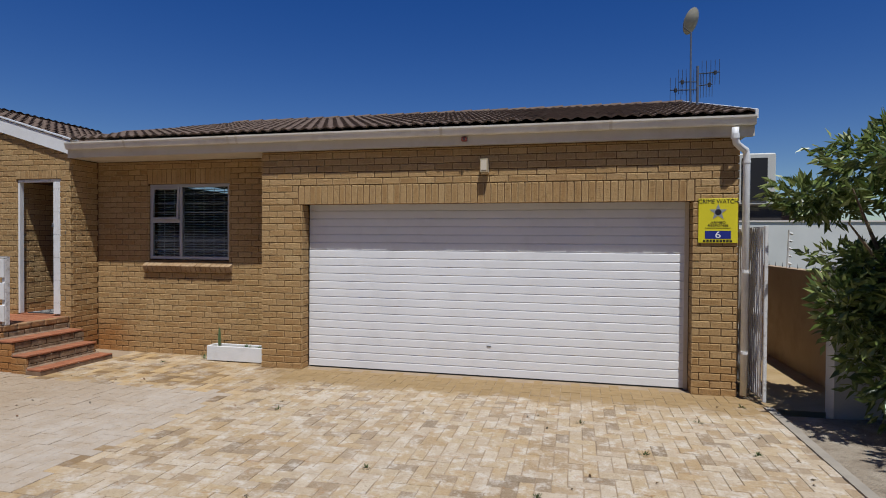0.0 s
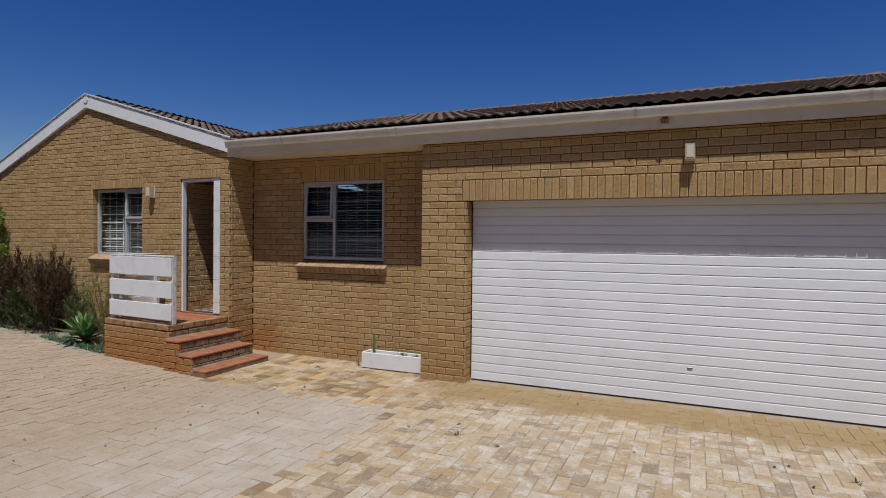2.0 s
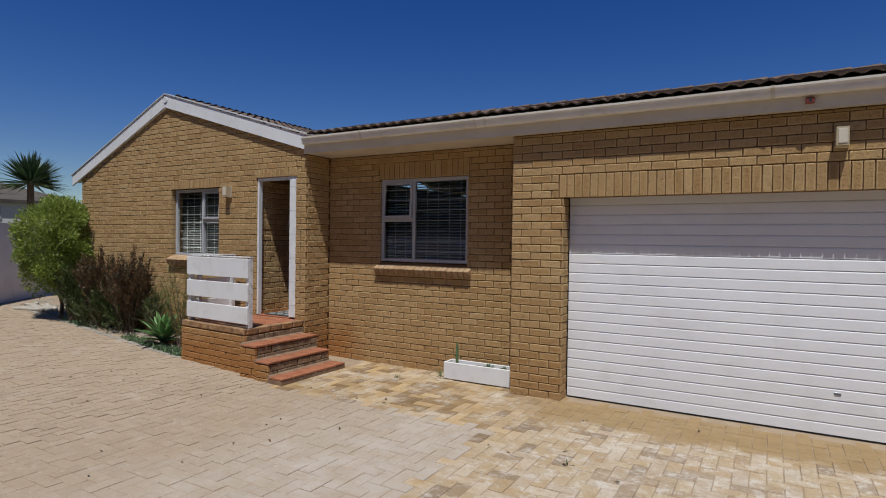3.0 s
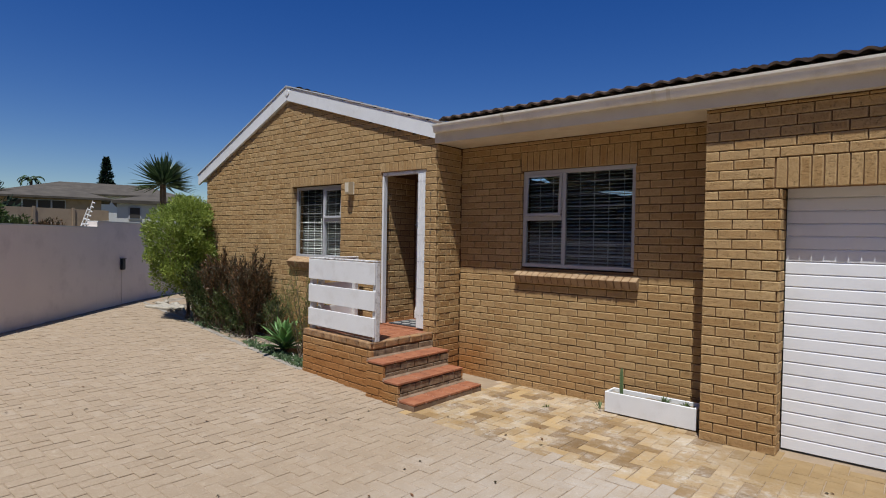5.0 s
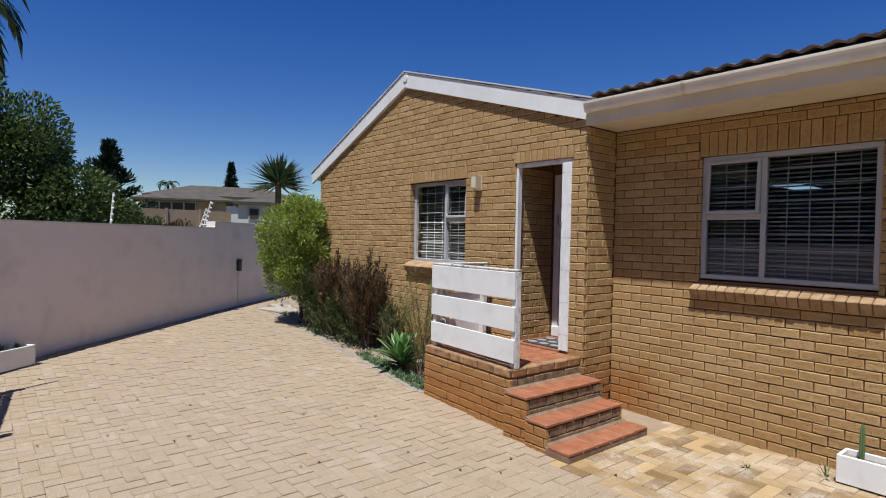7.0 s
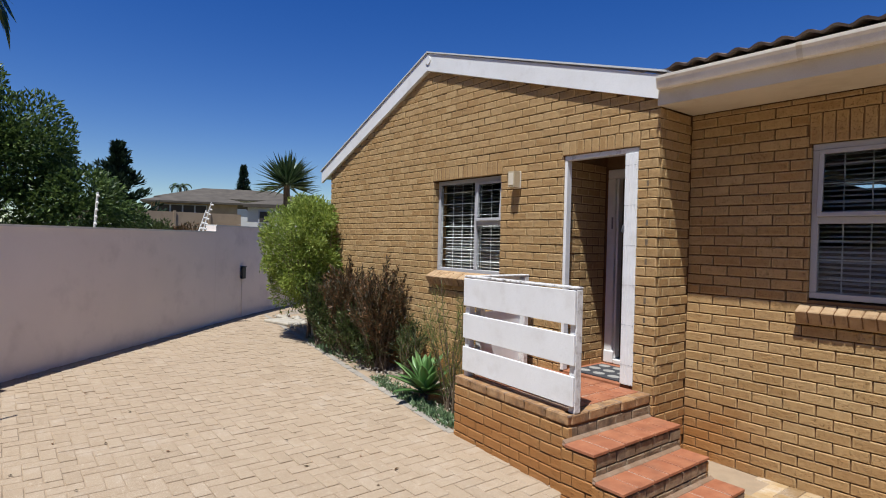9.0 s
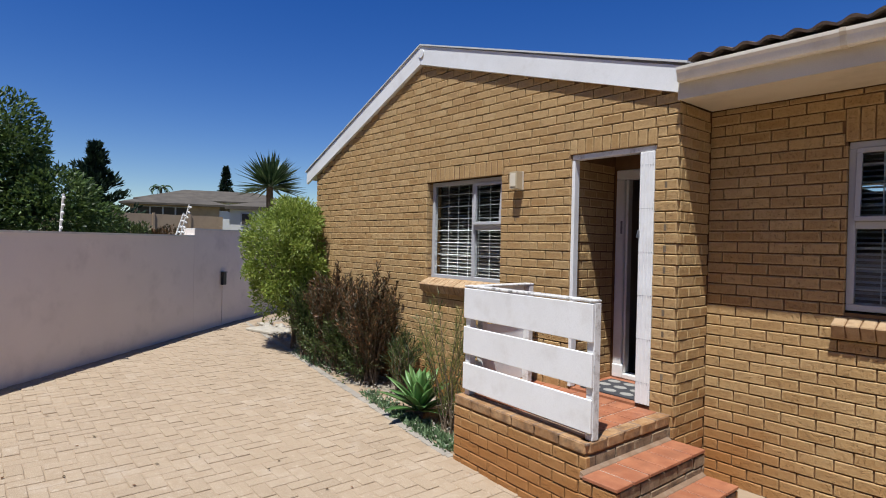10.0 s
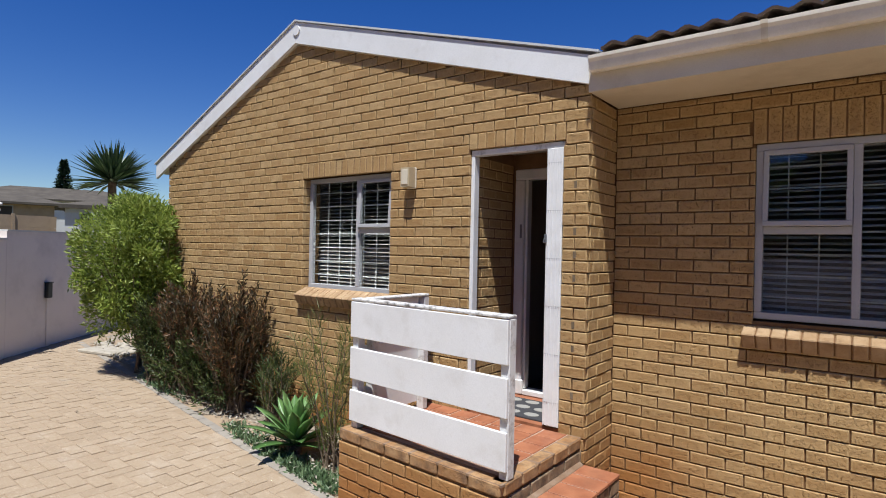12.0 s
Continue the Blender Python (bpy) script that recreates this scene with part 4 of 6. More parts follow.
def wall_lamp(x, z, y):
    """A bulkhead lamp on the brickwork."""
    o = thing("wall_lamp", (x, y, z), "yellowed white bulkhead lamp on the brick wall", "wall lamp", "outdoor wall lamps")
    part("base", Shape().soft(x - 0.05, x + 0.05, y - 0.022, y + 0.004, z - 0.09, z + 0.09, 0.008), M_CREAM, o)
    body = Shape().hexa([(x - 0.046, y - 0.10, z - 0.078), (x + 0.046, y - 0.10, z - 0.078), (x + 0.046, y - 0.10, z + 0.082), (x - 0.046, y - 0.10, z + 0.082)],
                        [(x - 0.048, y - 0.0225, z - 0.085), (x + 0.048, y - 0.0225, z - 0.085), (x + 0.048, y - 0.0225, z + 0.087), (x - 0.048, y - 0.0225, z + 0.087)])
    part("body", body, M_LENS, o, "yellowed translucent body")
    part("lens_panel", Shape().soft(x - 0.034, x + 0.034, y - 0.106, y - 0.1005, z - 0.06, z + 0.065, 0.003), M_CREAM, o)
    return o


def eave_sensor():
    o = thing("alarm_sensor", (-1.3, 5.89, 2.985), "small red-brown alarm sensor on the fascia", "sensor")
    part("case", Shape().soft(-1.335, -1.265, 5.855, 5.899, 2.955, 3.01, 0.008), M_RED, o)
    part("eye", Shape().tube([(-1.3, 5.85, 2.98), (-1.3, 5.858, 2.98)], 0.014, 10), M_BLACK, o)


def lettering(text, size, at, mat, parent, name, squeeze=1.0):
    """Built-in font, turned to face the yard."""
    cu = bpy.data.curves.new(name, "FONT")
    cu.body, cu.size, cu.extrude, cu.align_x, cu.align_y = text, size, 0.0012, "CENTER", "CENTER"
    tmp = bpy.data.objects.new(name, cu)
    me = bpy.data.meshes.new_from_object(tmp)
    bpy.data.objects.remove(tmp)
    me.transform(Matrix.Translation(at) @ Matrix.Rotation(radians(90), 4, "X") @ Matrix.Diagonal((squeeze, 1, 1, 1)))
    me.materials.clear()
    me.materials.append(mat)
    ob = new(name, me)
    ob.parent, ob.matrix_parent_inverse = parent, Matrix.Translation(-parent.location)
    return ob


def crime_sign():
    x0, x1, z0, z1, y = 1.393, 1.805, 1.735, 2.235, Y_GAR - 0.012
    o = thing("warning_sign", ((x0 + x1) / 2, y, z0), "yellow enamel neighbourhood watch sign on brick pier", "sign")
    part("plate", Shape().soft(x0, x1, y - 0.004, y + 0.010, z0, z1, 0.002), M_YELLOW, o)
    cx, f = (x0 + x1) / 2, y - 0.0055
    lettering("CRIME WATCH", 0.066, (cx, f, z1 - 0.036), M_INK, o, "heading", 0.92)
    star = Shape()
    pts = [(cx + (0.098 if i % 2 == 0 else 0.040) * math.sin(i * math.pi / 5), z1 - 0.155 + (0.098 if i % 2 == 0 else 0.040) * math.cos(i * math.pi / 5)) for i in range(10)]
    star.prism(pts, f - 0.001, f + 0.001)
    part("star", star, M_SILVER, o)
    part("star_centre", Shape().tube([(cx, f - 0.003, z1 - 0.155), (cx, f - 0.001, z1 - 0.155)], 0.034, 20), M_INK, o)
    lettering("ARMED", 0.036, (cx, f, z1 - 0.272), M_INK, o, "line", 1.35)
    lettering("RESPONSE", 0.036, (cx, f, z1 - 0.305), M_INK, o, "line", 1.3)
    part("rule", Shape().box(cx - 0.135, cx + 0.135, f - 0.001, f + 0.001, z1 - 0.335, z1 - 0.331), M_INK, o)
    part("number_plate", Shape().box(cx - 0.135, cx + 0.135, f - 0.001, f + 0.001, z0 + 0.045, z0 + 0.135), M_BLUE, o)
    lettering("6", 0.105, (cx, f - 0.002, z0 + 0.088), M_WHITEINK, o, "number", 1.25)
    for i in range(9):
        xx = cx - 0.155 + i * 0.0345
        part("text_bar", Shape().box(xx, xx + 0.026, f - 0.001, f + 0.001, z0 + 0.010, z0 + 0.032), M_INK, o)


# ---- porch and steps ----
PORCH_Z = 0.58


def tile_field(parent, outline_x, outline_y, z, nx, ny, thick=0.014):
    """Square terracotta tiles on a rectangle."""
    (x0, x1), (y0, y1) = outline_x, outline_y
    px, py = (x1 - x0) / nx, (y1 - y0) / ny
    me = Shape().soft(0.007, px - 0.007, 0.007, py - 0.007, -thick, 0.0, 0.003).mesh("floor_tile", M_TERRA)
    for i in range(nx):
        for j in range(ny):
            ob = new("floor_tile", me)
            ob.parent = parent
            ob.matrix_basis = Matrix.Translation((x0 + i * px, y0 + j * py, z + random.uniform(-0.0015, 0.0015)))


def porch():
    x0, x1, yf, yb = -8.63, -7.245, 4.915, Y_GAB
    skew = 0.10 / 1.385                            # the front edge follows the paving, not the wall
    front = lambda x: yf + (x1 - x) * skew
    s = Shape()
    s.slab([(x0 + RAKE, front(x0) + RAKE), (x1 - RAKE, yf + RAKE), (x1 - RAKE, yb - 0.002), (x0 + RAKE, yb - 0.002)], -0.1, PORCH_Z - 0.016)
    p = structure("porch", s, M_MORTAR, "raised brick porch with terracotta tiles before the door", "porch")
    b = Masonry(p, lambda u, z: True)
    ang = math.atan2(-skew, 1)
    z_first = PORCH_Z - COURSE * 7
    mf = Matrix.Translation((x0, front(x0), z_first)) @ Matrix.Rotation(ang, 4, "Z")
    b.courses(mf, 0, COURSE * 6 + 0.01, lambda z: [(0, 1.388)], 0.1)
    ms = Matrix.Translation((x1, yf, z_first)) @ Matrix.Rotation(radians(90), 4, "Z")
    side = Masonry(p, lambda u, z: True, mat=M_RISER)
    side.courses(ms, 0, COURSE * 6 + 0.01, lambda z: [(0.036, yb - yf)], 0.0)
    ml = Matrix.Translation((x0, yb, z_first)) @ Matrix.Rotation(radians(-90), 4, "Z")
    b.courses(ml, 0, COURSE * 6 + 0.01, lambda z: [(0.0, yb - front(x0) - 0.036)], 0.0)
    # flat edge course along the top
    for m, a, n, step in ((mf, 0.0, 6, 0.231), (ms, 0.036, 5, 0.199)):
        for u in range(n):
            e = Shape().soft(0.0, step - 0.01, 0.0, 0.1, 0.0, 0.074, 0.009, m @ Matrix.Translation((a + u * step, random.uniform(-0.003, 0.002), COURSE * 6 + 0.008)))
            part("brick", e, M_EDGEBRICK, p)
    b.done()
    side.done()
    edge = Shape().slab([(x0 + 0.002, front(x0) + 0.003), (x1 - 0.002, yf + 0.003), (x1 - 0.002, yf + 0.105), (x0 + 0.002, front(x0) + 0.105)], PORCH_Z - 0.016, PORCH_Z - 0.002)
    part("edge_screed", edge, M_EDGE, p, "worn cement edge")
    part("grout_bed", Shape().slab([(x0 + 0.01, front(x0) + 0.105), (x1 - 0.01, yf + 0.105), (x1 - 0.01, yb - 0.002), (x0 + 0.01, yb - 0.002)], PORCH_Z - 0.016, PORCH_Z - 0.006), M_GROUT, p)
    tile_field(p, (x0 + 0.02, x1 - 0.1), (front(x0) + 0.11, yb - 0.005), PORCH_Z, 7, 5)
    rim = Shape().soft(x1 - 0.098, x1 - 0.004, yf + 0.106, yb - 0.005, PORCH_Z - 0.014, PORCH_Z - 0.001, 0.003)
    part("edge_course", rim, M_EDGE, p)
    # three steps down to the paving
    xa = x1 + 0.002
    for zt, n, xb, yfs, ybs in ((0.41, 5, -6.975, 4.84, 5.93), (0.238, 3, -6.735, 4.825, 5.91), (0.075, 0, -6.495, 4.815, 5.95)):
        o = structure("step", Shape().box(xa, xb - RAKE, yfs + RAKE, ybs - RAKE, -0.1, zt - 0.02), M_MORTAR, "brick step with terracotta tile tread and worn cement", "step")
        zf = zt - 0.028 - COURSE * n
        if n > 0:
            b = Masonry(o, lambda u, z: True)
            b.courses(Matrix.Translation((xa, yfs, zf)), 0, COURSE * n + 0.001, lambda z: [(0.0, xb - xa)], 0.1)
            b.courses(Matrix.Translation((xb, ybs, zf)) @ Matrix.Rotation(radians(180), 4, "Z"), 0, COURSE * n + 0.001, lambda z: [(0.0, xb - xa)], 0.1)
            b.done()
            riser = Masonry(o, lambda u, z: True, mat=M_RISER)
            riser.courses(Matrix.Translation((xb, yfs, zf)) @ Matrix.Rotation(radians(90), 4, "Z"), 0, COURSE * n + 0.001, lambda z: [(0.036, ybs - yfs)], 0.05)
            riser.done()
        else:
            part("cement_bed", Shape().soft(xa, xb + 0.004, yfs - 0.004, ybs + 0.004, -0.02, zt - 0.021, 0.008), M_EDGE, o, "rough grey cement bed")
        part("grout_bed", Shape().box(xa, xb - 0.008, yfs + 0.008, ybs - 0.008, zt - 0.0195, zt - 0.006), M_GROUT, o)
        part("cement_fillet", Shape().hexa([(xa, yfs + 0.01, zt - 0.006), (xa + 0.03, yfs + 0.01, zt - 0.006), (xa + 0.03, ybs - 0.01, zt - 0.006), (xa, ybs - 0.01, zt - 0.006)],
                                           [(xa, yfs + 0.01, zt + 0.016), (xa + 0.026, yfs + 0.01, zt + 0.001), (xa + 0.026, ybs - 0.01, zt + 0.001), (xa, ybs - 0.01, zt + 0.016)]), M_EDGE, o, "rough grey cement fillet behind the tiles")
        tile_field(o, (xa + 0.022, xb + 0.014), (yfs - 0.012, ybs), zt, 1, 6, 0.022)
        xa = xb + 0.002


def railing(x0, y0, x1, y1, z, label):
    """Three wide white boards on two posts."""
    o = thing("railing", ((x0 + x1) / 2, (y0 + y1) / 2, z), label, "railing", "porch railings")
    d = Vector((x1 - x0, y1 - y0, 0))
    n = d.length
    m = Matrix.Translation((x0, y0, z)) @ Matrix.Rotation(math.atan2(d.y, d.x), 4, "Z")
    for u in (0.0, n - 0.06):
        part("post", Shape().soft(u, u + 0.06, 0.022, 0.088, 0.0, 0.888, 0.006, m), M_CHIP, o)
    for z0, z1 in ((0.053, 0.268), (0.345, 0.565), (0.635, 0.882)):
        part("board", Shape().soft(0.0, n, 0.0, 0.021, z0, z1, 0.004, m), M_WHITE, o)
    part("cap_rail", Shape().soft(0.0, n, 0.001, 0.090, 0.8885, 0.906, 0.005, m), M_FLAKE, o, "flaking white cap rail")
    return o


# ---- yard ----
WALL_A, WALL_B = Vector((-11.9, 1.1, 0)), Vector((-16.55, 6.3, 0))   # foot of the boundary wall
WALL_D = (WALL_B - WALL_A).normalized()
WALL_N = Vector((WALL_D.y, -WALL_D.x, 0)) * (1 if WALL_D.y > 0 else -1)   # towards the yard


def bed_edge(x):
    """The line where the paving meets the planting bed."""
    return 5.06 - 0.138 * (x + 8.7)


def inside_paving(x, y):
    if x < -8.66 and y > bed_edge(x) - 0.07:
        return False
    p = Vector((x, y, 0)) - WALL_A
    return p.dot(WALL_N) > 0.02 and x < 1.98


def land():
    """One sheet of ground out to the horizon, climbing a little beyond the boundary wall."""
    xs = [-900, -400, -150, -80, -60, -45, -30, -22, -16.1, -14, -10, -6.6, -3.5, 2, 20, 100, 400, 900]
    ys = [-900, -300, -80, -30, -10, 0, 5, 10, 20, 50, 120, 400, 900]
    v = [(x, y, gz(x) - 0.06 + (min(-22 - x, 45) * 0.05 if x < -22 else 0)) for x in xs for y in ys]
    n = len(ys)
    f = [(i * n + j, (i + 1) * n + j, (i + 1) * n + j + 1, i * n + j + 1) for i in range(len(xs) - 1) for j in range(n - 1)]
    structure("ground", Shape().add(v, f), M_LAND, "dry grassy ground beyond the yard", "ground")


def paving():
    # sand bed under the pavers
    xs = [-17.2, -16.1, -12, -9, -6.6, 1.99]
    v = [(x, y, gz(x) - 0.0052) for x in xs for y in (-8.0, 12.0)]
    bed = structure("pavement", Shape().add(v, [(2 * i, 2 * i + 2, 2 * i + 3, 2 * i + 1) for i in range(len(xs) - 1)]), M_JOINT, "herringbone paved driveway of cream and ochre pavers", "pavement")
    u, gap = 0.112, 0.005
    shapes = {"ochre": Shape(), "cream": Shape()}
    meshes = {}
    for kind, mat in (("ochre", M_PAVE_OCHRE), ("cream", M_PAVE_CREAM)):
        for a, b in ((2, 1), (1, 2)):
            meshes[kind, a] = paver(a * u - gap, b * u - gap).mesh("paver", mat)
    left = 300
    for i in range(-156, 19):
        for j in range(-22, 120):
            k = (i - j) % 4
            if k == 0:
                a, b = 2, 1
            elif k == 3:
                a, b = 1, 2
            else:
                continue
            x, y = i * u, j * u
            cx, cy = x + a * u / 2, y + b * u / 2
            if not inside_paving(cx, cy) or cy > 11.8 or (cy > 6.1 and cx < 1.8):
                if not (-7.2 < cx < -4.1 and cy < 6.5):
                    continue
            if -8.6 < cx < -6.5 and cy > 5.0:
                continue
            if -4.1 < cx < 1.8 and cy > 6.1:
                continue
            edge = cy - 4.72 + 0.02 * math.sin(cx * 5)
            ochre = cx > -3.74 + 0.02 * math.sin(cy * 4) or (cx > -6.75 and edge > 0)
            kind = "ochre" if ochre else "cream"
            z = gz(cx) + random.uniform(-0.003, 0.003)
            if left > 0 and -7.0 < cx < -4.4 and 3.3 < cy < 5.6:
                ob = new("paver", meshes[kind, a])
                ob.parent = bed
                ob.matrix_basis = Matrix.Translation((x, y, z)) @ Matrix.Rotation(random.uniform(-0.01, 0.01), 4, "Z")
                left -= 1
            else:
                p = paver(a * u - gap, b * u - gap)
                t, r = random.uniform(-0.012, 0.012), random.uniform(-0.01, 0.01)
                shapes[kind].add([(x + q[0] - t * q[1], y + q[1] + t * q[0], z + q[2] + r * (q[0] - 0.1)) for q in p.v], p.f)
    part("pavers", shapes["ochre"], M_PAVE_OCHRE, bed)["kind"] = "stuff"
    part("pavers", shapes["cream"], M_PAVE_CREAM, bed)["kind"] = "stuff"


def paver(w, d, h=0.03, c=0.004):
    v = [(0, 0, -h), (w, 0, -h), (w, d, -h), (0, d, -h), (0, 0, -c), (w, 0, -c), (w, d, -c), (0, d, -c), (c, c, 0), (w - c, c, 0), (w - c, d - c, 0), (c, d - c, 0)]
    return Shape().add(v, [(0, 1, 5, 4), (1, 2, 6, 5), (2, 3, 7, 6), (3, 0, 4, 7), (4, 5, 9, 8), (5, 6, 10, 9), (6, 7, 11, 10), (7, 4, 8, 11), (8, 9, 10, 11)])


def planting_bed():
    s = Shape()
    n, m = 60, 8
    for i in range(n + 1):
        x = -8.62 - i * 7.6 / n
        for j in range(m + 1):
            t = j / m
            y = bed_edge(x) + t * ((6.0 if x > -13.2 else 8.5) - bed_edge(x))
            s.v.append((x, y, gz(x) - 0.012 + 0.05 * noise.noise((x * 2.3, y * 2.3, 0)) * math.sin(math.pi * min(t * 1.2, 1)) + 0.03 * t))
    k = m + 1
    s.f = [(i * k + j, i * k + j + 1, (i + 1) * k + j + 1, (i + 1) * k + j) for i in range(n) for j in range(m)]
    structure("planting_bed", s, M_SOIL, "sandy planting bed with dry litter along the gable", "planting bed", True)
    e = structure("edging", Shape().hexa([(-8.66, 4.985, -0.05), (-15.9, bed_edge(-15.9) - 0.07, 0.0), (-15.9, bed_edge(-15.9), 0.0), (-8.66, 5.055, -0.05)],
                                         [(-8.66, 4.985, gz(-8.66) + 0.002), (-15.9, bed_edge(-15.9) - 0.07, gz(-15.9) + 0.002), (-15.9, bed_edge(-15.9), gz(-15.9) + 0.002), (-8.66, 5.055, gz(-8.66) + 0.002)]), M_EDGING, "grey concrete edging of the bed", "edging")
    x = -8.7
    while x > -15.7:
        y = bed_edge(x)
        me = Shape().soft(-0.22, -0.006, -0.085, 0.0, -0.02, 0.008, 0.005, Matrix.Translation((x, y, gz(x))) @ Matrix.Rotation(math.atan(-0.138), 4, "Z"))
        part("kerb_brick", me, M_EDGING, e)
        x -= 0.226
    st = Shape().soft(-0.42, 0.30, -0.20, 0.17, 0.0, 0.05, 0.012, Matrix.Translation((-14.75, 5.99, gz(-14.75))) @ Matrix.Rotation(0.25, 4, "Z"))
    tagged(st.make("flat_stone", M_STONE), "pale flat paving stone lying at the bed corner", "stone")
    # pale pebbles under the round shrub
    for i in range(70):
        x, y = random.gauss(-14.9, 0.45), random.gauss(6.15, 0.16)
        if y < bed_edge(x) + 0.06:
            continue
        r = random.uniform(0.03, 0.075)
        bm = bmesh.new()
        bmesh.ops.create_icosphere(bm, subdivisions=1, radius=r)
        st = Shape().add([Vector((v.co.x * random.uniform(0.9, 1.3), v.co.y, v.co.z * 0.6)) + Vector((x, y, gz(x) + r * 0.35)) for v in bm.verts], [[v.index for v in f.verts] for f in bm.faces])
        bm.free()
        tagged(st.make("pebble", M_STONE, smooth=True), "pale rounded garden pebble on the bed", "pebble", "pebbles under the shrub")


def boundary_wall():
    def run(a, b, h, name, label):
        nrm = WALL_N * -0.2
        z0, z1 = gz(a.x), gz(b.x)
        s = Shape().hexa([(a.x, a.y, -0.2), (b.x, b.y, -0.2), (b.x + nrm.x, b.y + nrm.y, -0.2), (a.x + nrm.x, a.y + nrm.y, -0.2)],
                         [(a.x, a.y, h), (b.x, b.y, h), (b.x + nrm.x, b.y + nrm.y, h), (a.x + nrm.x, a.y + nrm.y, h)])
        w = structure(name, s, M_PLASTER, label, "boundary wall")
        o, q = WALL_N * 0.012, nrm - WALL_N * 0.012
        c = Shape().hexa([(a.x + o.x, a.y + o.y, h), (b.x + o.x, b.y + o.y, h), (b.x + q.x, b.y + q.y, h), (a.x + q.x, a.y + q.y, h)],
                         [(a.x + o.x, a.y + o.y, h + 0.025), (b.x + o.x, b.y + o.y, h + 0.025), (b.x + q.x, b.y + q.y, h + 0.025), (a.x + q.x, a.y + q.y, h + 0.025)])
        part("coping", c, M_COPING, w, "thin white coping")

    step_at = WALL_A + WALL_D * 5.02
    near = WALL_A - WALL_D * 4.0
    run(near, step_at, 1.845, "wall_boundary", "long grey plastered boundary wall in shade")
    run(step_at + WALL_D * 0.003, WALL_B + WALL_D * 2.5, 1.965, "wall_boundary_end", "raised end of the grey boundary wall")
    # wall along the street behind, and beside the drive
    s = Shape().box(-14.6, 3.2, -6.2, -6.0, -0.2, 1.8).box(3.0, 3.2, -6.0, 4.9, -0.2, 1.6)
    structure("wall_street", s, M_PLASTER, "plain plastered wall closing the yard", "wall")
    # letter box with its cable
    p = WALL_A + WALL_D * 5.93
    o = thing("intercom_box", (p.x, p.y, 0.95), "small black intercom box on the boundary wall", "intercom")
    turn = Matrix.Translation((p.x, p.y, 0)) @ Matrix.Rotation(math.atan2(WALL_N.y, WALL_N.x) - math.pi / 2, 4, "Z")
    part("case", Shape().soft(-0.06, 0.06, 0.0, 0.06, 0.96, 1.19, 0.01, turn), M_BLACK, o)
    part("hood", Shape().soft(-0.065, 0.065, 0.0, 0.075, 1.19, 1.205, 0.004, turn), M_BLACK, o)
    part("cable", Shape().tube([turn @ Vector((0, 0.008, 0.96)), turn @ Vector((0.004, 0.008, 0.5)), turn @ Vector((0, 0.008, 0.2))], 0.008, 6), M_PLASTER, o)


def fence_post(at, lean, height, n, base_z):
    """An electric fence bracket with white insulators."""
    o = thing("fence_post", (at.x, at.y, base_z), "slanted electric fence post with white insulators", "fence post", "electric fence posts")
    a = Vector((at.x, at.y, base_z))
    b = a + Vector((lean.x, lean.y, height))
    part("post", Shape().tube([a, b], 0.014, 6), M_COPING, o)
    for i in range(n):
        p = a.lerp(b, (i + 0.6) / n)
        q = p + Vector((lean.x, lean.y, 0)).normalized() * 0.05 + Vector((0, 0, -0.015))
        part("insulator", Shape().tube([p, p.lerp(q, 0.5), q], [0.013, 0.018, 0.013], 8), M_COPING, o)


def trough(x, y, z, rz, length, width, height, label):
    """A long white planter box filled with gravelly soil."""
    o = thing("planter_box", (x, y, z), label, "planter", "white planter boxes")
    m = Matrix.Translation((x, y, z)) @ Matrix.Rotation(radians(rz), 4, "Z")
    t = 0.025
    for a in ((0, length, 0, t), (0, length, width - t, width), (0, t, t, width - t), (length - t, length, t, width - t)):
        part("side", Shape().soft(a[0], a[1], a[2], a[3], 0.0, height, 0.004, m), M_WHITE, o)
    so = Shape()
    n = 14
    for i in range(n + 1):
        for j in range(4):
            so.v.append(m @ Vector((t + (length - 2 * t) * i / n, t + (width - 2 * t) * j / 3, height - 0.035 + random.uniform(-0.012, 0.012))))
    so.f = [(i * 4 + j, (i + 1) * 4 + j, (i + 1) * 4 + j + 1, i * 4 + j + 1) for i in range(n) for j in range(3)]
    part("soil", so, M_SOIL, o)
    return m


def cactus(at, h, r):
    o = thing("cactus", at, "slim ribbed green cactus in the planter", "cactus")
    s = Shape()
    sides = 16
    rings = [(0, 0.85), (0.3, 1.0), (0.7, 0.95), (0.9, 0.75), (1.0, 0.2)]
    for z, k in rings:
        for i in range(sides):
            q = r * k * (1.0 if i % 2 else 0.72)
            s.v.append((at[0] + q * math.cos(2 * math.pi * i / sides), at[1] + q * math.sin(2 * math.pi * i / sides), at[2] + z * h))
    s.f = [(a * sides + i, a * sides + (i + 1) % sides, (a + 1) * sides + (i + 1) % sides, (a + 1) * sides + i) for a in range(4) for i in range(sides)]
    part("stem", s, M_CACTUS, o)


def tuft(at, n, length, width, mat, name, label, category, spread=1.0):
    """A tuft of narrow leaves from one root."""
    s = Shape()
    for i in range(n):
        a, t = random.uniform(0, 2 * math.pi), random.uniform(0.15, 1.2) * spread
        d = Vector((math.cos(a) * math.sin(t), math.sin(a) * math.sin(t), math.cos(t)))
        s.leaf(Vector(at) + Vector((d.x, d.y, 0)) * 0.02, d, Vector((0, 0, 1)), length * random.uniform(0.6, 1.1), width, 0.15)
    return tagged(s.make(name, mat), label, category)


def rand_way():
    v = Vector((random.gauss(0, 1), random.gauss(0, 1), random.gauss(0, 1)))
    return v.normalized() if v.length > 1e-3 else Vector((0, 0, 1))


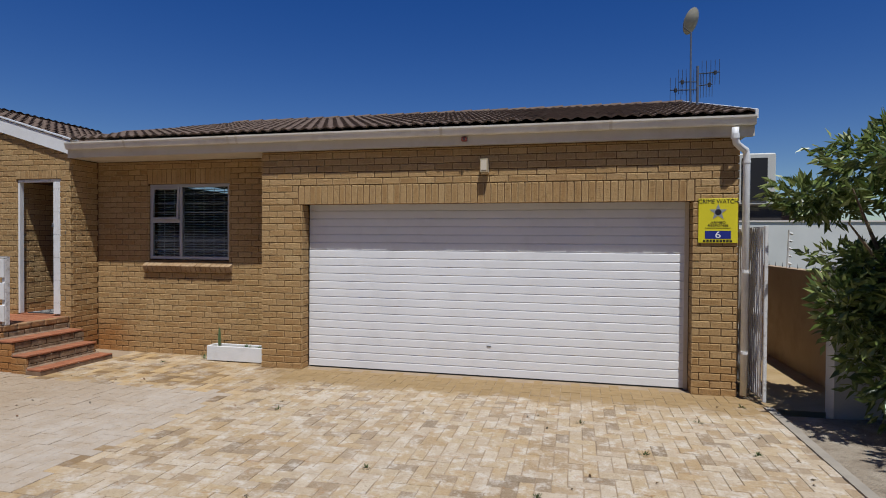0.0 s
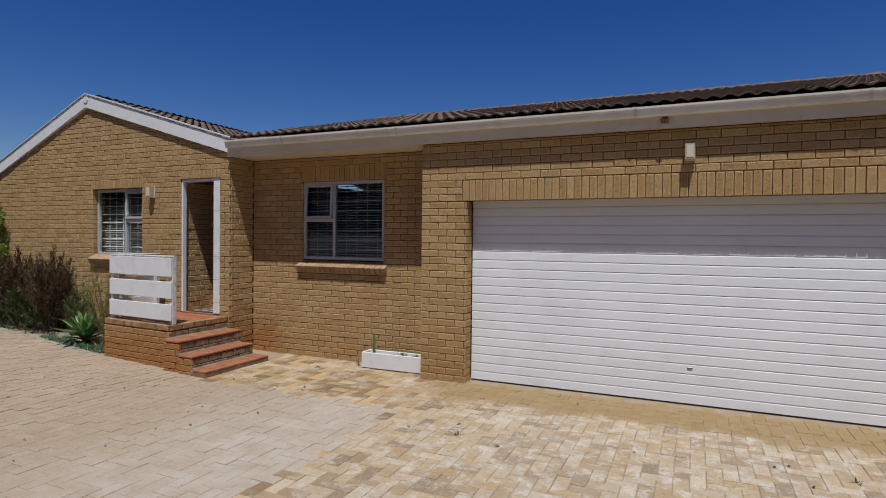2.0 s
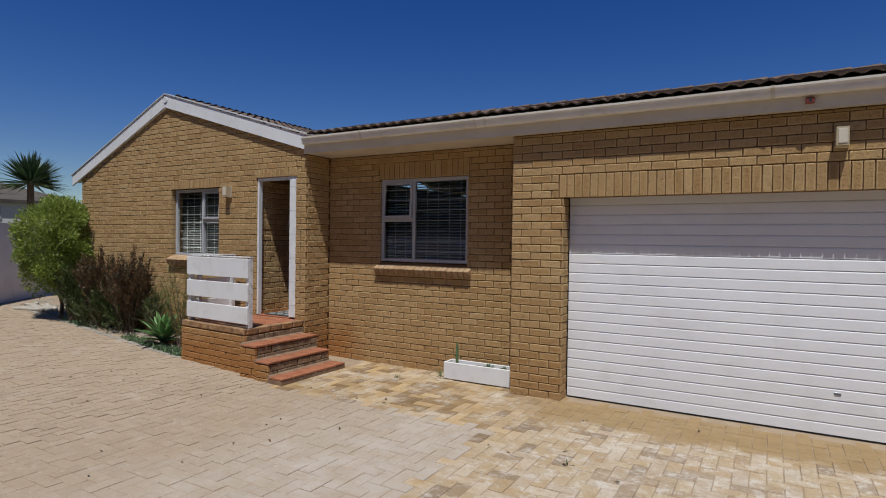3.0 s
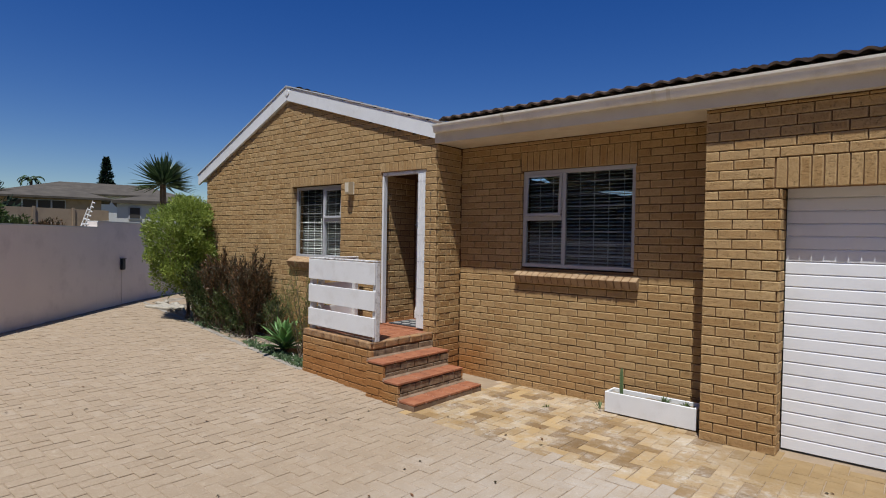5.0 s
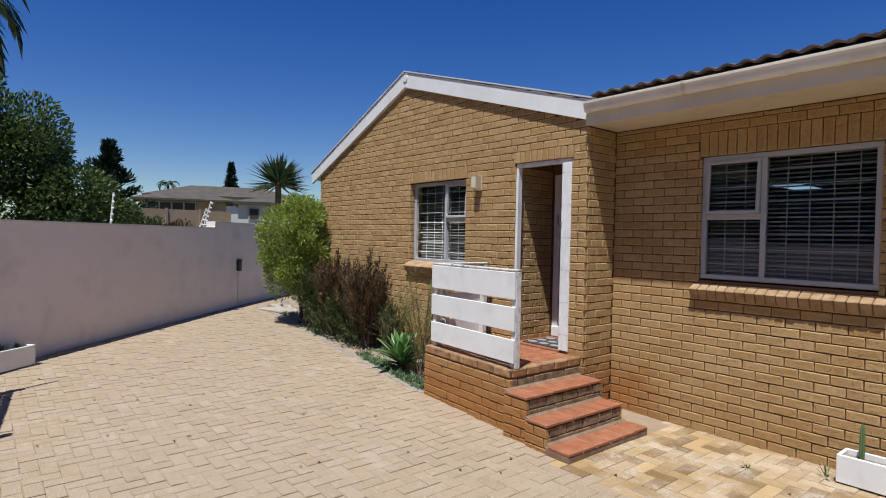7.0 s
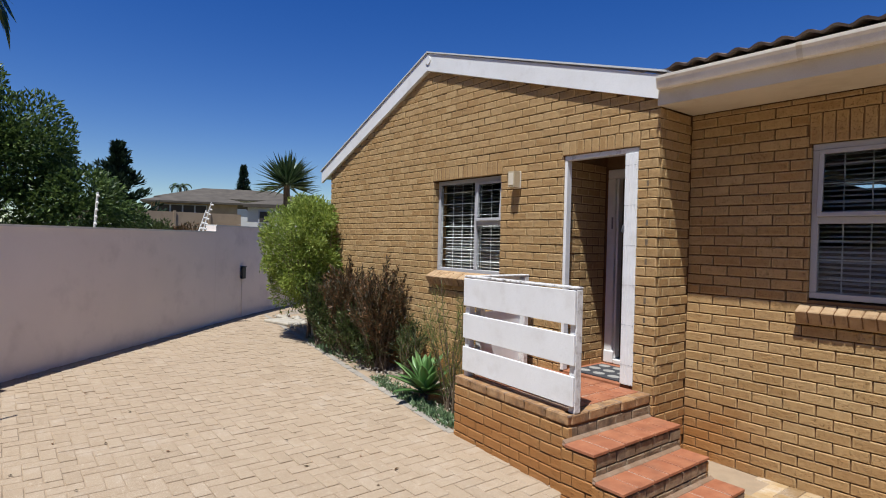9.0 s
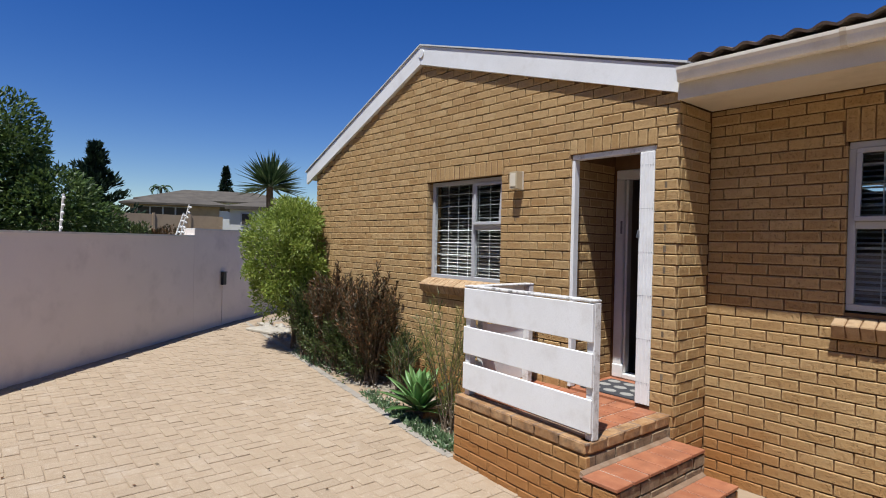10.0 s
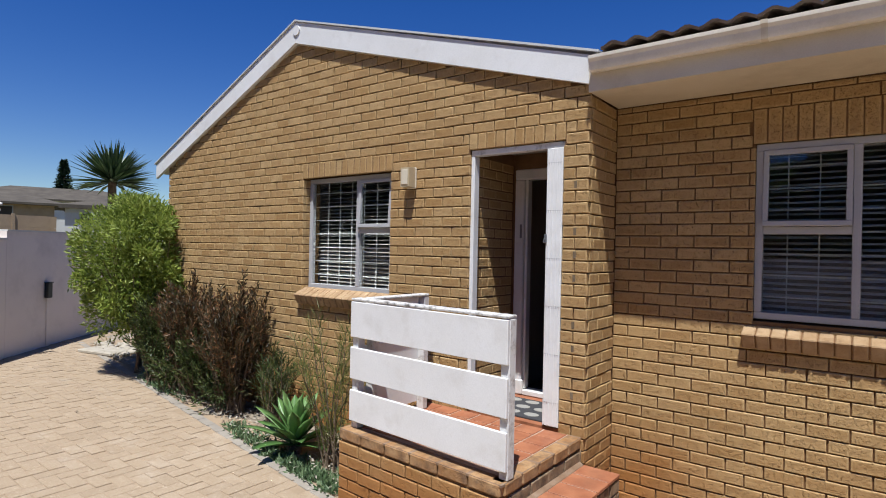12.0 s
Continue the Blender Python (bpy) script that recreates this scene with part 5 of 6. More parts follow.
def crown(shape, c, r, n, length, width, shell=0.55, droop=0.0, lumps=7, rough=0.18):
    """Leaves scattered through a lumpy ellipsoid."""
    knobs = [(rand_way(), random.uniform(0.4, 1.0)) for _ in range(lumps)]
    for _ in range(n):
        d = rand_way()
        k = 1.0 - rough + rough * 1.6 * max((max(0.0, d.dot(w)) ** 6 * s for w, s in knobs), default=0)
        q = k * (shell + (1 - shell) * random.random() ** 0.5) if random.random() < 0.85 else k * random.random() * shell
        p = Vector((c[0] + d.x * r[0] * q, c[1] + d.y * r[1] * q, c[2] + d.z * r[2] * q))
        way = (d + rand_way() * 0.9 + Vector((0, 0, 0.35 - droop))).normalized()
        f = random.uniform(0.65, 1.25)
        shape.leaf(p, way, rand_way(), length * f, width * f)


def limbs(shape, base, c, r, n, thick):
    """Branches from a forked stem into the crown."""
    fork = Vector(base).lerp(Vector(c), 0.35)
    shape.tube([base, Vector(base).lerp(fork, 0.5) + Vector((0.02, 0.015, 0)), fork], [thick, thick * 0.85, thick * 0.7], 8)
    for _ in range(n):
        d = rand_way()
        tip = Vector((c[0] + d.x * r[0] * 0.8, c[1] + d.y * r[1] * 0.8, c[2] + abs(d.z) * r[2] * 0.8 - 0.2 * r[2]))
        mid = fork.lerp(tip, 0.5) + rand_way() * 0.08 * r[0]
        shape.tube([fork, mid, tip], [thick * 0.55, thick * 0.35, thick * 0.1], 6)


def round_shrub():
    c, r = (-13.22, 5.66, 1.62), (0.82, 0.70, 0.90)
    o = thing("round_shrub", (-13.35, 5.8, gz(-13)), "large rounded bright green shrub in the bed", "shrub")
    t = Shape()
    for dx, dy in ((0, 0), (0.12, 0.05), (-0.1, 0.04), (0.04, -0.06)):
        limbs(t, (-13.35 + dx, 5.8 + dy, gz(-13) - 0.03), (c[0] + dx * 2, c[1], c[2]), r, 7, 0.026)
    part("branchwork", t, M_BARK, o)
    s = Shape()
    crown(s, c, r, 13000, 0.064, 0.021, 0.6, 0.0, 18, 0.26)
    for _ in range(26):
        d = rand_way()
        crown(s, (c[0] + d.x * r[0] * 0.82, c[1] + d.y * r[1] * 0.82, c[2] + d.z * r[2] * 0.82), (0.24, 0.22, 0.22), 420, 0.062, 0.021, 0.5, 0.0, 5, 0.4)
    crown(s, (-13.0, 5.62, 1.95), (0.5, 0.4, 0.45), 1500, 0.072, 0.021, 0.6)
    crown(s, (-13.75, 5.66, 1.25), (0.5, 0.42, 0.5), 1500, 0.072, 0.021, 0.6)
    crown(s, (-13.45, 5.56, 1.0), (0.62, 0.45, 0.42), 1500, 0.08, 0.024, 0.5)
    crown(s, (-12.85, 5.66, 1.45), (0.42, 0.36, 0.42), 1200, 0.072, 0.021, 0.6)
    part("crown", s, M_LEAF_BUSH, o)


def wispy_shrub(x, y, h, spread, n, mat, label, leaf_l=0.058, leaf_w=0.017, fill=0):
    """Upright stems that fan out, set with small leaves."""
    z0 = gz(x) - 0.03
    o = thing("wispy_shrub", (x, y, z0), label, "shrub")
    t, s = Shape(), Shape()
    for i in range(n):
        a, k = random.uniform(0, 2 * math.pi), random.random() ** 0.6
        hh = h * random.uniform(0.55, 1.0) * (1 - 0.25 * k)
        top = Vector((x + math.cos(a) * spread * k, min(y + math.sin(a) * spread * k * 0.8, 5.9), z0 + hh))
        root = Vector((x + random.gauss(0, 0.06), y + random.gauss(0, 0.05), z0))
        mid = root.lerp(top, 0.5) + Vector((0, 0, 0.1)) + rand_way() * 0.05
        t.tube([root, mid, top], [0.009, 0.006, 0.002], 4)
        m = int(80 * hh)
        for j in range(m):
            f = 0.18 + 0.82 * j / m
            p = root.lerp(mid, f * 2) if f < 0.5 else mid.lerp(top, f * 2 - 1)
            d = (rand_way() * 0.8 + (top - mid).normalized()).normalized()
            s.leaf(p + rand_way() * 0.02, d, rand_way(), leaf_l * random.uniform(0.7, 1.3), leaf_w)
    crown(s, (x, y - 0.02, z0 + h * 0.48), (spread * 0.8, 0.3, h * 0.42), fill, leaf_l * 1.1, leaf_w * 1.1, 0.3, 0.0, 9, 0.5)
    part("branchwork", t, M_BARK, o)
    part("foliage", s, mat, o)


def rosette(x, y, z, n, length):
    """An agave with broad fleshy leaves."""
    o = thing("agave", (x, y, z), "fresh green agave rosette in the sandy bed", "agave")
    part("stem", Shape().tube([(x, y, z - 0.02), (x, y, z + 0.12)], [0.06, 0.05], 8), M_BARK, o)
    for i in range(n):
        a = i * 2.39996
        f = i / (n - 1)
        el = radians(14 + 70 * f)
        l = length * (1.0 - 0.25 * f) * random.uniform(0.9, 1.1)
        d = Vector((math.cos(a), math.sin(a), 0))
        side = Vector((-math.sin(a), math.cos(a), 0))
        s = Shape()
        rows = 7
        p = Vector((x, y, z + 0.06 + 0.10 * f)) + d * 0.03
        for k in range(rows + 1):
            u = k / rows
            e = el - 0.35 * u * (1 - f)
            w = 0.046 * (0.75 + 1.4 * u) * (1 - u ** 2.6) + 0.001
            up = side.cross(d * math.cos(e) + Vector((0, 0, math.sin(e)))) * -1
            s.v += [p - side * w + up * w * 0.35, p - up * 0.012 * (1 - u), p + side * w + up * w * 0.35, p + up * 0.006 * (1 - u)]
            p = p + (d * math.cos(e) + Vector((0, 0, math.sin(e)))) * l / rows
        s.v = [tuple(q) for q in s.v]
        for k in range(rows):
            b = 4 * k
            s.f += [(b, b + 1, b + 5, b + 4), (b + 1, b + 2, b + 6, b + 5), (b + 2, b + 3, b + 7, b + 6), (b + 3, b, b + 4, b + 7)]
        part("leaf", s, M_ALOE, o, smooth=True)


def yucca(x, y, z0, z1, n, length):
    o = thing("yucca", (x, y, z0), "tall yucca with a spiky round head behind the wall", "yucca")
    part("trunk", Shape().tube([(x, y, z0), (x + 0.05, y, (z0 + z1) / 2), (x, y, z1)], [0.11, 0.09, 0.08], 8), M_BARK, o)
    s = Shape()
    for i in range(n):
        d = rand_way()
        if d.z < -0.35:
            d.z = -d.z
        s.leaf(Vector((x, y, z1 - 0.05)) + d * 0.05, d, Vector((0, 0, 1)) if abs(d.z) < 0.9 else Vector((1, 0, 0)), length * random.uniform(0.82, 1.08), 0.072, 0.3)
    part("foliage", s, M_YUCCA, o)


def broad_tree():
    """The dark-leaved tree beside the passage."""
    o = thing("broadleaf_tree", (3.45, 5.05, -0.05), "glossy broad-leaved garden tree overhanging the drive", "tree")
    t = Shape()
    limbs(t, (3.45, 5.05, -0.05), (3.1, 5.2, 2.0), (0.9, 0.7, 0.9), 14, 0.07)
    part("trunk", t, M_BARK, o)
    s = Shape()
    # the last three clumps are unseen, added only to shade the soil
    for c, r, n in (((3.15, 5.3, 2.55), (0.85, 0.6, 0.42), 900), ((2.5, 5.8, 2.2), (0.55, 0.38, 0.26), 420), ((3.05, 4.3, 2.45), (0.7, 0.75, 0.45), 800), ((3.4, 3.5, 2.3), (0.8, 0.7, 0.5), 600), ((3.3, 5.1, 2.2), (0.8, 0.6, 0.35), 500),
                    ((3.25, 4.95, 1.25), (0.85, 0.65, 0.75), 1400), ((2.75, 5.25, 1.55), (0.45, 0.35, 0.3), 330), ((2.85, 5.0, 0.85), (0.5, 0.4, 0.5), 420), ((3.4, 4.6, 0.45), (0.8, 0.5, 0.5), 500), ((2.5, 5.05, 1.15), (0.32, 0.3, 0.45), 260), ((2.85, 4.8, 0.5), (0.35, 0.35, 0.4), 260),
                    ((4.3, 3.7, 2.9), (1.1, 1.0, 0.8), 1500), ((4.5, 4.9, 3.1), (1.1, 0.9, 0.8), 1200), ((4.0, 2.4, 2.7), (1.0, 1.0, 0.7), 1300)):
        crown(s, c, r, int(n * 1.7), 0.135, 0.05, 0.5, 0.5, 9, 0.42)
    part("crown", s, M_LEAF_BROAD, o)


def far_tree(name, label, base, balls, n, leaf_l, leaf_w, mat):
    o = thing(name, base, label, "tree")
    t = Shape()
    c0, r0 = balls[0]
    limbs(t, base, c0, r0, 10, 0.22)
    part("trunk", t, M_BARK, o)
    s = Shape()
    vol = sum(r[0] * r[2] for _, r in balls)
    for c, r in balls:
        crown(s, c, r, int(n * r[0] * r[2] / vol), leaf_l, leaf_w, 0.6, 0.2, 14, 0.24)
    part("crown", s, mat, o)


def conifer(x, y, z0, z1, r, tiers, name, label, ragged):
    o = thing(name, (x, y, z0), label, "tree")
    part("trunk", Shape().tube([(x, y, z0), (x, y, z1)], [0.25, 0.03], 7), M_BARK, o)
    s = Shape()
    for k in range(tiers):
        f = k / tiers
        z = z0 + (z1 - z0) * (0.12 + 0.88 * f)
        rr = r * (1 - f) + 0.06
        for b in range(9):
            a = random.uniform(0, 2 * math.pi)
            l = rr * random.uniform(1 - ragged, 1 + ragged * 0.4)
            d = Vector((math.cos(a), math.sin(a), 0.45 if ragged > 0.3 else 0.05)).normalized()
            m = int(10 + 16 * l)
            for j in range(m):
                p = Vector((x, y, z)) + d * l * (j / m)
                s.leaf(p + rand_way() * 0.08, (d + rand_way() * 0.7 + Vector((0, 0, 0.5))).normalized(), rand_way(), 0.42, 0.13)
    part("foliage", s, M_CONIFER, o)


def palm(x, y, z0, z1, fronds, length, name="palm"):
    o = thing(name, (x, y, z0), "palm with drooping dark fronds", "palm")
    part("trunk", Shape().tube([(x, y, z0), (x + 0.1, y, (z0 + z1) / 2), (x, y, z1)], [0.2, 0.16, 0.14], 8), M_BARK, o)
    for i in range(fronds):
        a = 2 * math.pi * i / fronds + random.uniform(-0.2, 0.2)
        el = random.uniform(-0.1, 1.1)
        s = Shape()
        p = Vector((x, y, z1))
        pts = []
        for k in range(9):
            u = k / 8
            e = el - 1.7 * u * u
            p = p + Vector((math.cos(a) * math.cos(e), math.sin(a) * math.cos(e), math.sin(e))) * length / 8
            pts.append(p.copy())
        s.tube(pts, [0.02 * (1 - k / 9) + 0.004 for k in range(9)], 4)
        for k in range(8):
            for j in range(6):
                q = pts[k].lerp(pts[k + 1], j / 6)
                d = (pts[k + 1] - pts[k]).normalized()
                side = d.cross(Vector((0, 0, 1))).normalized()
                for sg in (-1, 1):
                    s.leaf(q, side * sg + d * 0.7 + Vector((0, 0, -0.5)), Vector((0, 0, 1)), length * 0.22, 0.06, 0.1)
        part("frond", s, M_YUCCA, o)


def ground_cover():
    """Low grey-green plants along the edge of the bed."""
    s = Shape()
    for _ in range(520):
        x = random.choice([random.gauss(-9.3, 0.35), random.uniform(-10.6, -8.75), random.gauss(-12.4, 0.25)])
        if x > -8.72:
            continue
        y = bed_edge(x) + abs(random.gauss(0.02, 0.10))
        for _ in range(5):
            d = (rand_way() + Vector((0, 0, 0.9))).normalized()
            s.leaf((x + random.gauss(0, 0.03), y + random.gauss(0, 0.02), gz(x)), d, rand_way(), random.uniform(0.04, 0.085), 0.02)
    tagged(s.make("ground_cover", M_CREEP), "low grey-green creeping plants along the bed edge", "ground cover", kind="stuff")
    lit = Shape()
    for _ in range(700):
        x = random.uniform(-15.5, -8.75)
        y = random.uniform(bed_edge(x) + 0.03, max(bed_edge(x) + 0.1, 5.9))
        d = Vector((random.gauss(0, 1), random.gauss(0, 1), 0.15))
        lit.leaf((x, y, gz(x) + 0.035), d, Vector((0, 0, 1)), random.uniform(0.03, 0.08), 0.018)
    tagged(lit.make("leaf_litter", M_STONE), "dry leaves and chips on the soil", "litter", kind="stuff")
    drop = Shape()
    for _ in range(90):
        x, y = random.uniform(-13, 1.8), random.uniform(1.5, 5.7)
        if inside_paving(x, y) and not (-8.7 < x < -6.2 and y > 4.7):
            a = random.uniform(0, 6.28)
            drop.leaf((x, y, gz(x) + 0.006), (math.cos(a), math.sin(a), 0.1), Vector((0, 0, 1)), random.uniform(0.02, 0.06), 0.02)
    tagged(drop.make("fallen_leaves", M_LEAF_RUST), "scattered dry fallen leaves on the paving", "litter", kind="stuff")


# ---- passage and neighbours ----
def passage():
    w = Shape().box(2.98, 3.16, 6.3, 16.0, -0.1, 1.38)
    structure("wall_passage", w, M_TAN, "low tan rendered wall along the side passage", "wall")
    p = Shape().box(2.56, 4.2, 5.42, 5.62, -0.1, 1.5)
    structure("wall_garden", p, M_OFFWHITE, "whitewashed garden wall behind the tree", "wall")
    k = Shape().box(1.985, 2.07, -6.0, 5.6, -0.1, 0.012)
    structure("kerb", k, M_EDGING, "narrow concrete kerb beside the drive", "kerb")
    b = Shape()
    n = 24
    for i in range(n + 1):
        for j in range(5):
            x, y = 2.07 + j * 0.3, -3 + i * 8.4 / n
            b.v.append((x, y, 0.0 + 0.05 * noise.noise((x * 3, y * 3, 4)) if j else -0.02))
    b.f = [(i * 5 + j, i * 5 + j + 1, (i + 1) * 5 + j + 1, (i + 1) * 5 + j) for i in range(n) for j in range(4)]
    structure("garden_soil", b, M_SOIL, "shaded bare soil under the tree", "soil", True)
    s = Shape().box(1.99, 2.99, 5.6, 16.0, -0.1, -0.002)
    structure("path_passage", s, M_SAND, "sandy paved path along the side passage", "path")
    # open slatted gate
    g = thing("slatted_gate", (2.02, 6.75, 0.05), "white steel slatted side gate, swung open", "gate")
    for y in (5.70, 6.70):
        part("stile", Shape().soft(2.0, 2.035, y, y + 0.035, 0.03, 1.92, 0.004), M_CHIP, g)
    for z in (0.05, 0.95, 1.88):
        part("rail", Shape().soft(2.004, 2.031, 5.736, 6.699, z, z + 0.035, 0.003), M_CHIP, g)
    for i in range(13):
        y = 5.765 + i * 0.073
        part("slat", Shape().soft(1.994, 2.003, y, y + 0.045, 0.06, 1.90, 0.002), M_CHIP, g)
    # outdoor unit on the side wall
    a = thing("air_conditioner", (2.1, 7.2, 2.25), "white outdoor air-conditioning unit on the side wall", "air conditioner")
    part("case", Shape().soft(1.99, 2.50, 7.0, 7.75, 2.22, 2.88, 0.015), M_OFFWHITE, a)
    part("grille", Shape().soft(2.10, 2.40, 6.985, 6.999, 2.28, 2.82, 0.004), M_BLACK, a, "dark grille panel")
    part("bracket", Shape().box(1.822, 2.48, 7.1, 7.13, 2.18, 2.219).box(1.822, 2.48, 7.6, 7.63, 2.18, 2.219), M_METAL, a)


def aerial():
    x, y, z = 1.72, 8.35, 3.80
    o = thing("aerial_mast", (x, y, z), "television aerial and small dish on a roof mast", "aerial")
    part("mast", Shape().tube([(x, y, z), (x, y, 4.93)], 0.014, 8), M_METAL, o)
    d = Shape()
    rings, seg = 5, 18
    for i in range(rings):
        q = i / (rings - 1)
        for k in range(seg):
            a = 2 * math.pi * k / seg
            d.v.append((-0.05 * q * q, 0.15 * q * math.cos(a), 0.20 * q * math.sin(a)))
    d.f = [(i * seg + k, i * seg + (k + 1) % seg, (i + 1) * seg + (k + 1) % seg, (i + 1) * seg + k) for i in range(rings - 1) for k in range(seg)]
    d.turned(Matrix.Translation((x + 0.03, y, 5.10)) @ Matrix.Rotation(radians(-48), 4, "Z") @ Matrix.Rotation(radians(24), 4, "Y"))
    part("dish", d, M_DISH, o, "small pale satellite dish", True)
    part("feed_arm", Shape().tube([(x, y, 4.93), (x - 0.12, y - 0.05, 5.01)], 0.008), M_METAL, o)
    part("short_mast", Shape().tube([(x + 0.10, y, z - 0.02), (x + 0.10, y, 4.42)], 0.02, 8), M_METAL, o)
    for zz, reach, way in ((4.06, 0.38, -1), (4.18, 0.26, -1), (4.12, 0.22, 1), (4.30, 0.32, 1)):
        boom = part("boom", Shape().tube([(x + 0.10, y, zz), (x + 0.10 + way * reach, y + 0.06, zz + 0.03)], 0.008, 6), M_AERIAL, o)
        for i in range(5):
            f = 0.2 + 0.2 * i
            px, py, pz = x + 0.10 + way * reach * f, y + 0.06 * f, zz + 0.03 * f
            part("element", Shape().tube([(px, py, pz - 0.19), (px, py, pz + 0.19)], 0.0035, 4), M_AERIAL, boom)
        part("dipole_box", Shape().soft(x + 0.08 + way * reach * 0.8, x + 0.12 + way * reach * 0.8, y + 0.03, y + 0.07, zz - 0.01, zz + 0.05, 0.004), M_BLACK, boom)


def neighbour_house(name, label, m, w, d, eave, ridge, wall_mat, roof_mat, wins, over=0.5):
    """A low house with a hipped roof; x along its front, which faces -y."""
    o = thing(name, m.translation, label, "house")
    s = Shape()
    s.box(0, w, 0, d, -2, eave)
    part("wall", s.turned(m), wall_mat, o)
    r = Shape()
    a, b, h = -over, w + over, d / 2
    r.add([(a, -over, eave), (b, -over, eave), (b, d + over, eave), (a, d + over, eave), (a + h, h, ridge), (b - h, h, ridge), (a, -over, eave - 0.15), (b, -over, eave - 0.15), (b, d + over, eave - 0.15), (a, d + over, eave - 0.15)],
          [(0, 1, 5, 4), (2, 3, 4, 5), (1, 2, 5), (3, 0, 4), (6, 7, 1, 0), (7, 8, 2, 1), (8, 9, 3, 2), (9, 6, 0, 3), (9, 8, 7, 6)])
    part("roof", r.turned(m), roof_mat, o)
    for x0, x1, z0, z1 in wins:
        f = Shape().box(x0, x1, -0.04, 0.02, z0, z1)
        wi = part("window", f.turned(m), M_ALU, o)
        n = max(1, int((x1 - x0) / 0.8))
        for i in range(n):
            p = Shape().box(x0 + 0.06 + i * (x1 - x0) / n, x0 + (i + 1) * (x1 - x0) / n - 0.06, -0.055, -0.045, z0 + 0.06, z1 - 0.06)
            part("pane", p.turned(m), M_DARK, wi)
    return o


def surroundings():
    # houses up the slope beyond the wall
    m1 = Matrix.Translation((-55.5, 11.5, 0)) @ Matrix.Rotation(radians(72), 4, "Z")
    neighbour_house("carport_house", "low house with shallow grey-brown roof up the slope", m1, 6.6, 6.0, 4.55, 5.45, M_TAN, M_SLATE, [(0.5, 4.2, 3.3, 4.3)], 0.7)
    m2 = Matrix.Translation((-31.1, 10.9, 0)) @ Matrix.Rotation(radians(68), 4, "Z")
    neighbour_house("pale_house", "pale rendered house with white-framed window", m2, 3.7, 4.0, 3.3, 3.8, M_PALE, M_SLATE, [(0.47, 1.0, 2.42, 3.02)], 0.2)
    m3 = Matrix.Translation((-72, 15.5, 0)) @ Matrix.Rotation(radians(70), 4, "Z")
    neighbour_house("long_house", "long low house with a broad brown roof", m3, 16.0, 9.0, 5.9, 7.35, M_PALE, M_SLATE, [(2, 4, 4, 5.4)], 0.5)
    f = thing("panel_fence", (-34, 11, 0.5), "grey-brown concrete panel fence between the plots", "fence")
    for i in range(5):
        y = 3.6 + i * 1.6
        part("post", Shape().box(-34.05, -33.9, y - 0.05, y + 0.05, 0.2, 2.95), M_TAN, f)
        for k in range(5):
            part("panel", Shape().box(-34.0, -33.95, y + 0.052, y + 1.548, 0.4 + k * 0.5, 0.89 + k * 0.5), M_TAN, f)
    far_tree("dark_tree", "large dark green tree beyond the boundary wall", (-30.5, 0.4, 0.6),
             [((-30.5, 0.9, 3.6), (2.6, 3.9, 3.2)), ((-31.0, -1.9, 5.0), (2.6, 3.2, 3.0)), ((-30.0, 2.2, 4.7), (1.8, 2.1, 2.1)), ((-29.5, 4.0, 2.7), (1.6, 1.9, 1.6)), ((-30.5, 5.4, 2.2), (1.0, 1.2, 1.0)), ((-30, 0.1, 6.6), (1.9, 2.0, 1.7)), ((-30.5, -2.7, 7.0), (2.2, 2.4, 2.0))], 64000, 0.20, 0.085, M_LEAF_TREE)
    conifer(-43.0, 7.3, 1.0, 7.2, 2.4, 20, "ragged_conifer", "dark ragged conifer beyond the houses", 0.75)
    conifer(-79.0, 26.9, 3.0, 11.1, 1.55, 26, "norfolk_pine", "slim dark pointed pine in the distance", 0.15)
    palm(-78.0, 19.0, 3.0, 7.6, 14, 1.3, "distant_palm")
    palm(-17.9, -0.55, 0.2, 6.15, 34, 2.6)
    yucca(-17.75, 7.2, 0.2, 3.08, 250, 0.80)
    for i, (y, r) in enumerate(((6.5, 1.0), (8.3, 1.0), (7.4, 0.8), (5.4, 1.2))):
        o = thing("hedge_shrub", (-32.6, y, 0.6), "dull reddish shrub before the panel fence", "shrub", "shrubs by the fence")
        sh = Shape()
        crown(sh, (-32.6, y, 1.5), (0.7, r, 1.25), 2200, 0.16, 0.06, 0.5, 0, 9, 0.5)
        part("crown", sh, M_LEAF_RUST if i == 1 else M_LEAF_SHADE, o)
    # street trees known only from the panes, made taller to block low sky
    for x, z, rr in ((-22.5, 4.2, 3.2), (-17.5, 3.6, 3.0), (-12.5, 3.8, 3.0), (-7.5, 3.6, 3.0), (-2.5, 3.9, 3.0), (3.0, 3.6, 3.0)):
        far_tree("street_tree", "dark street tree seen only mirrored, heightened to block sky", (x, -11.0, -0.05), [((x, -11.0, z), (rr, 1.8, 3.9)), ((x + 1.2, -11.3, z + 2.4), (2.2, 1.6, 2.6))], 10000, 0.45, 0.26, M_LEAF_TREE)
    # added out of view, to keep the sky out of the gable panes
    for x, y in ((-24.0, -6.5), (-30.0, -11.0), (-19.5, -9.0), (-36.0, -15.5)):
        far_tree("garden_tree", "unseen dark tree added beyond the boundary wall to block sky", (x, y, -0.05), [((x, y, 4.2), (3.2, 3.0, 4.4)), ((x - 1.5, y + 0.8, 7.6), (2.8, 2.6, 3.0)), ((x + 0.6, y - 0.8, 9.2), (2.4, 2.4, 2.6))], 20000, 0.45, 0.26, M_LEAF_TREE)
    # white and brown buildings past the passage
    w = thing("white_building", (6, 27, 0), "flat-topped whitewashed building past the passage", "building")
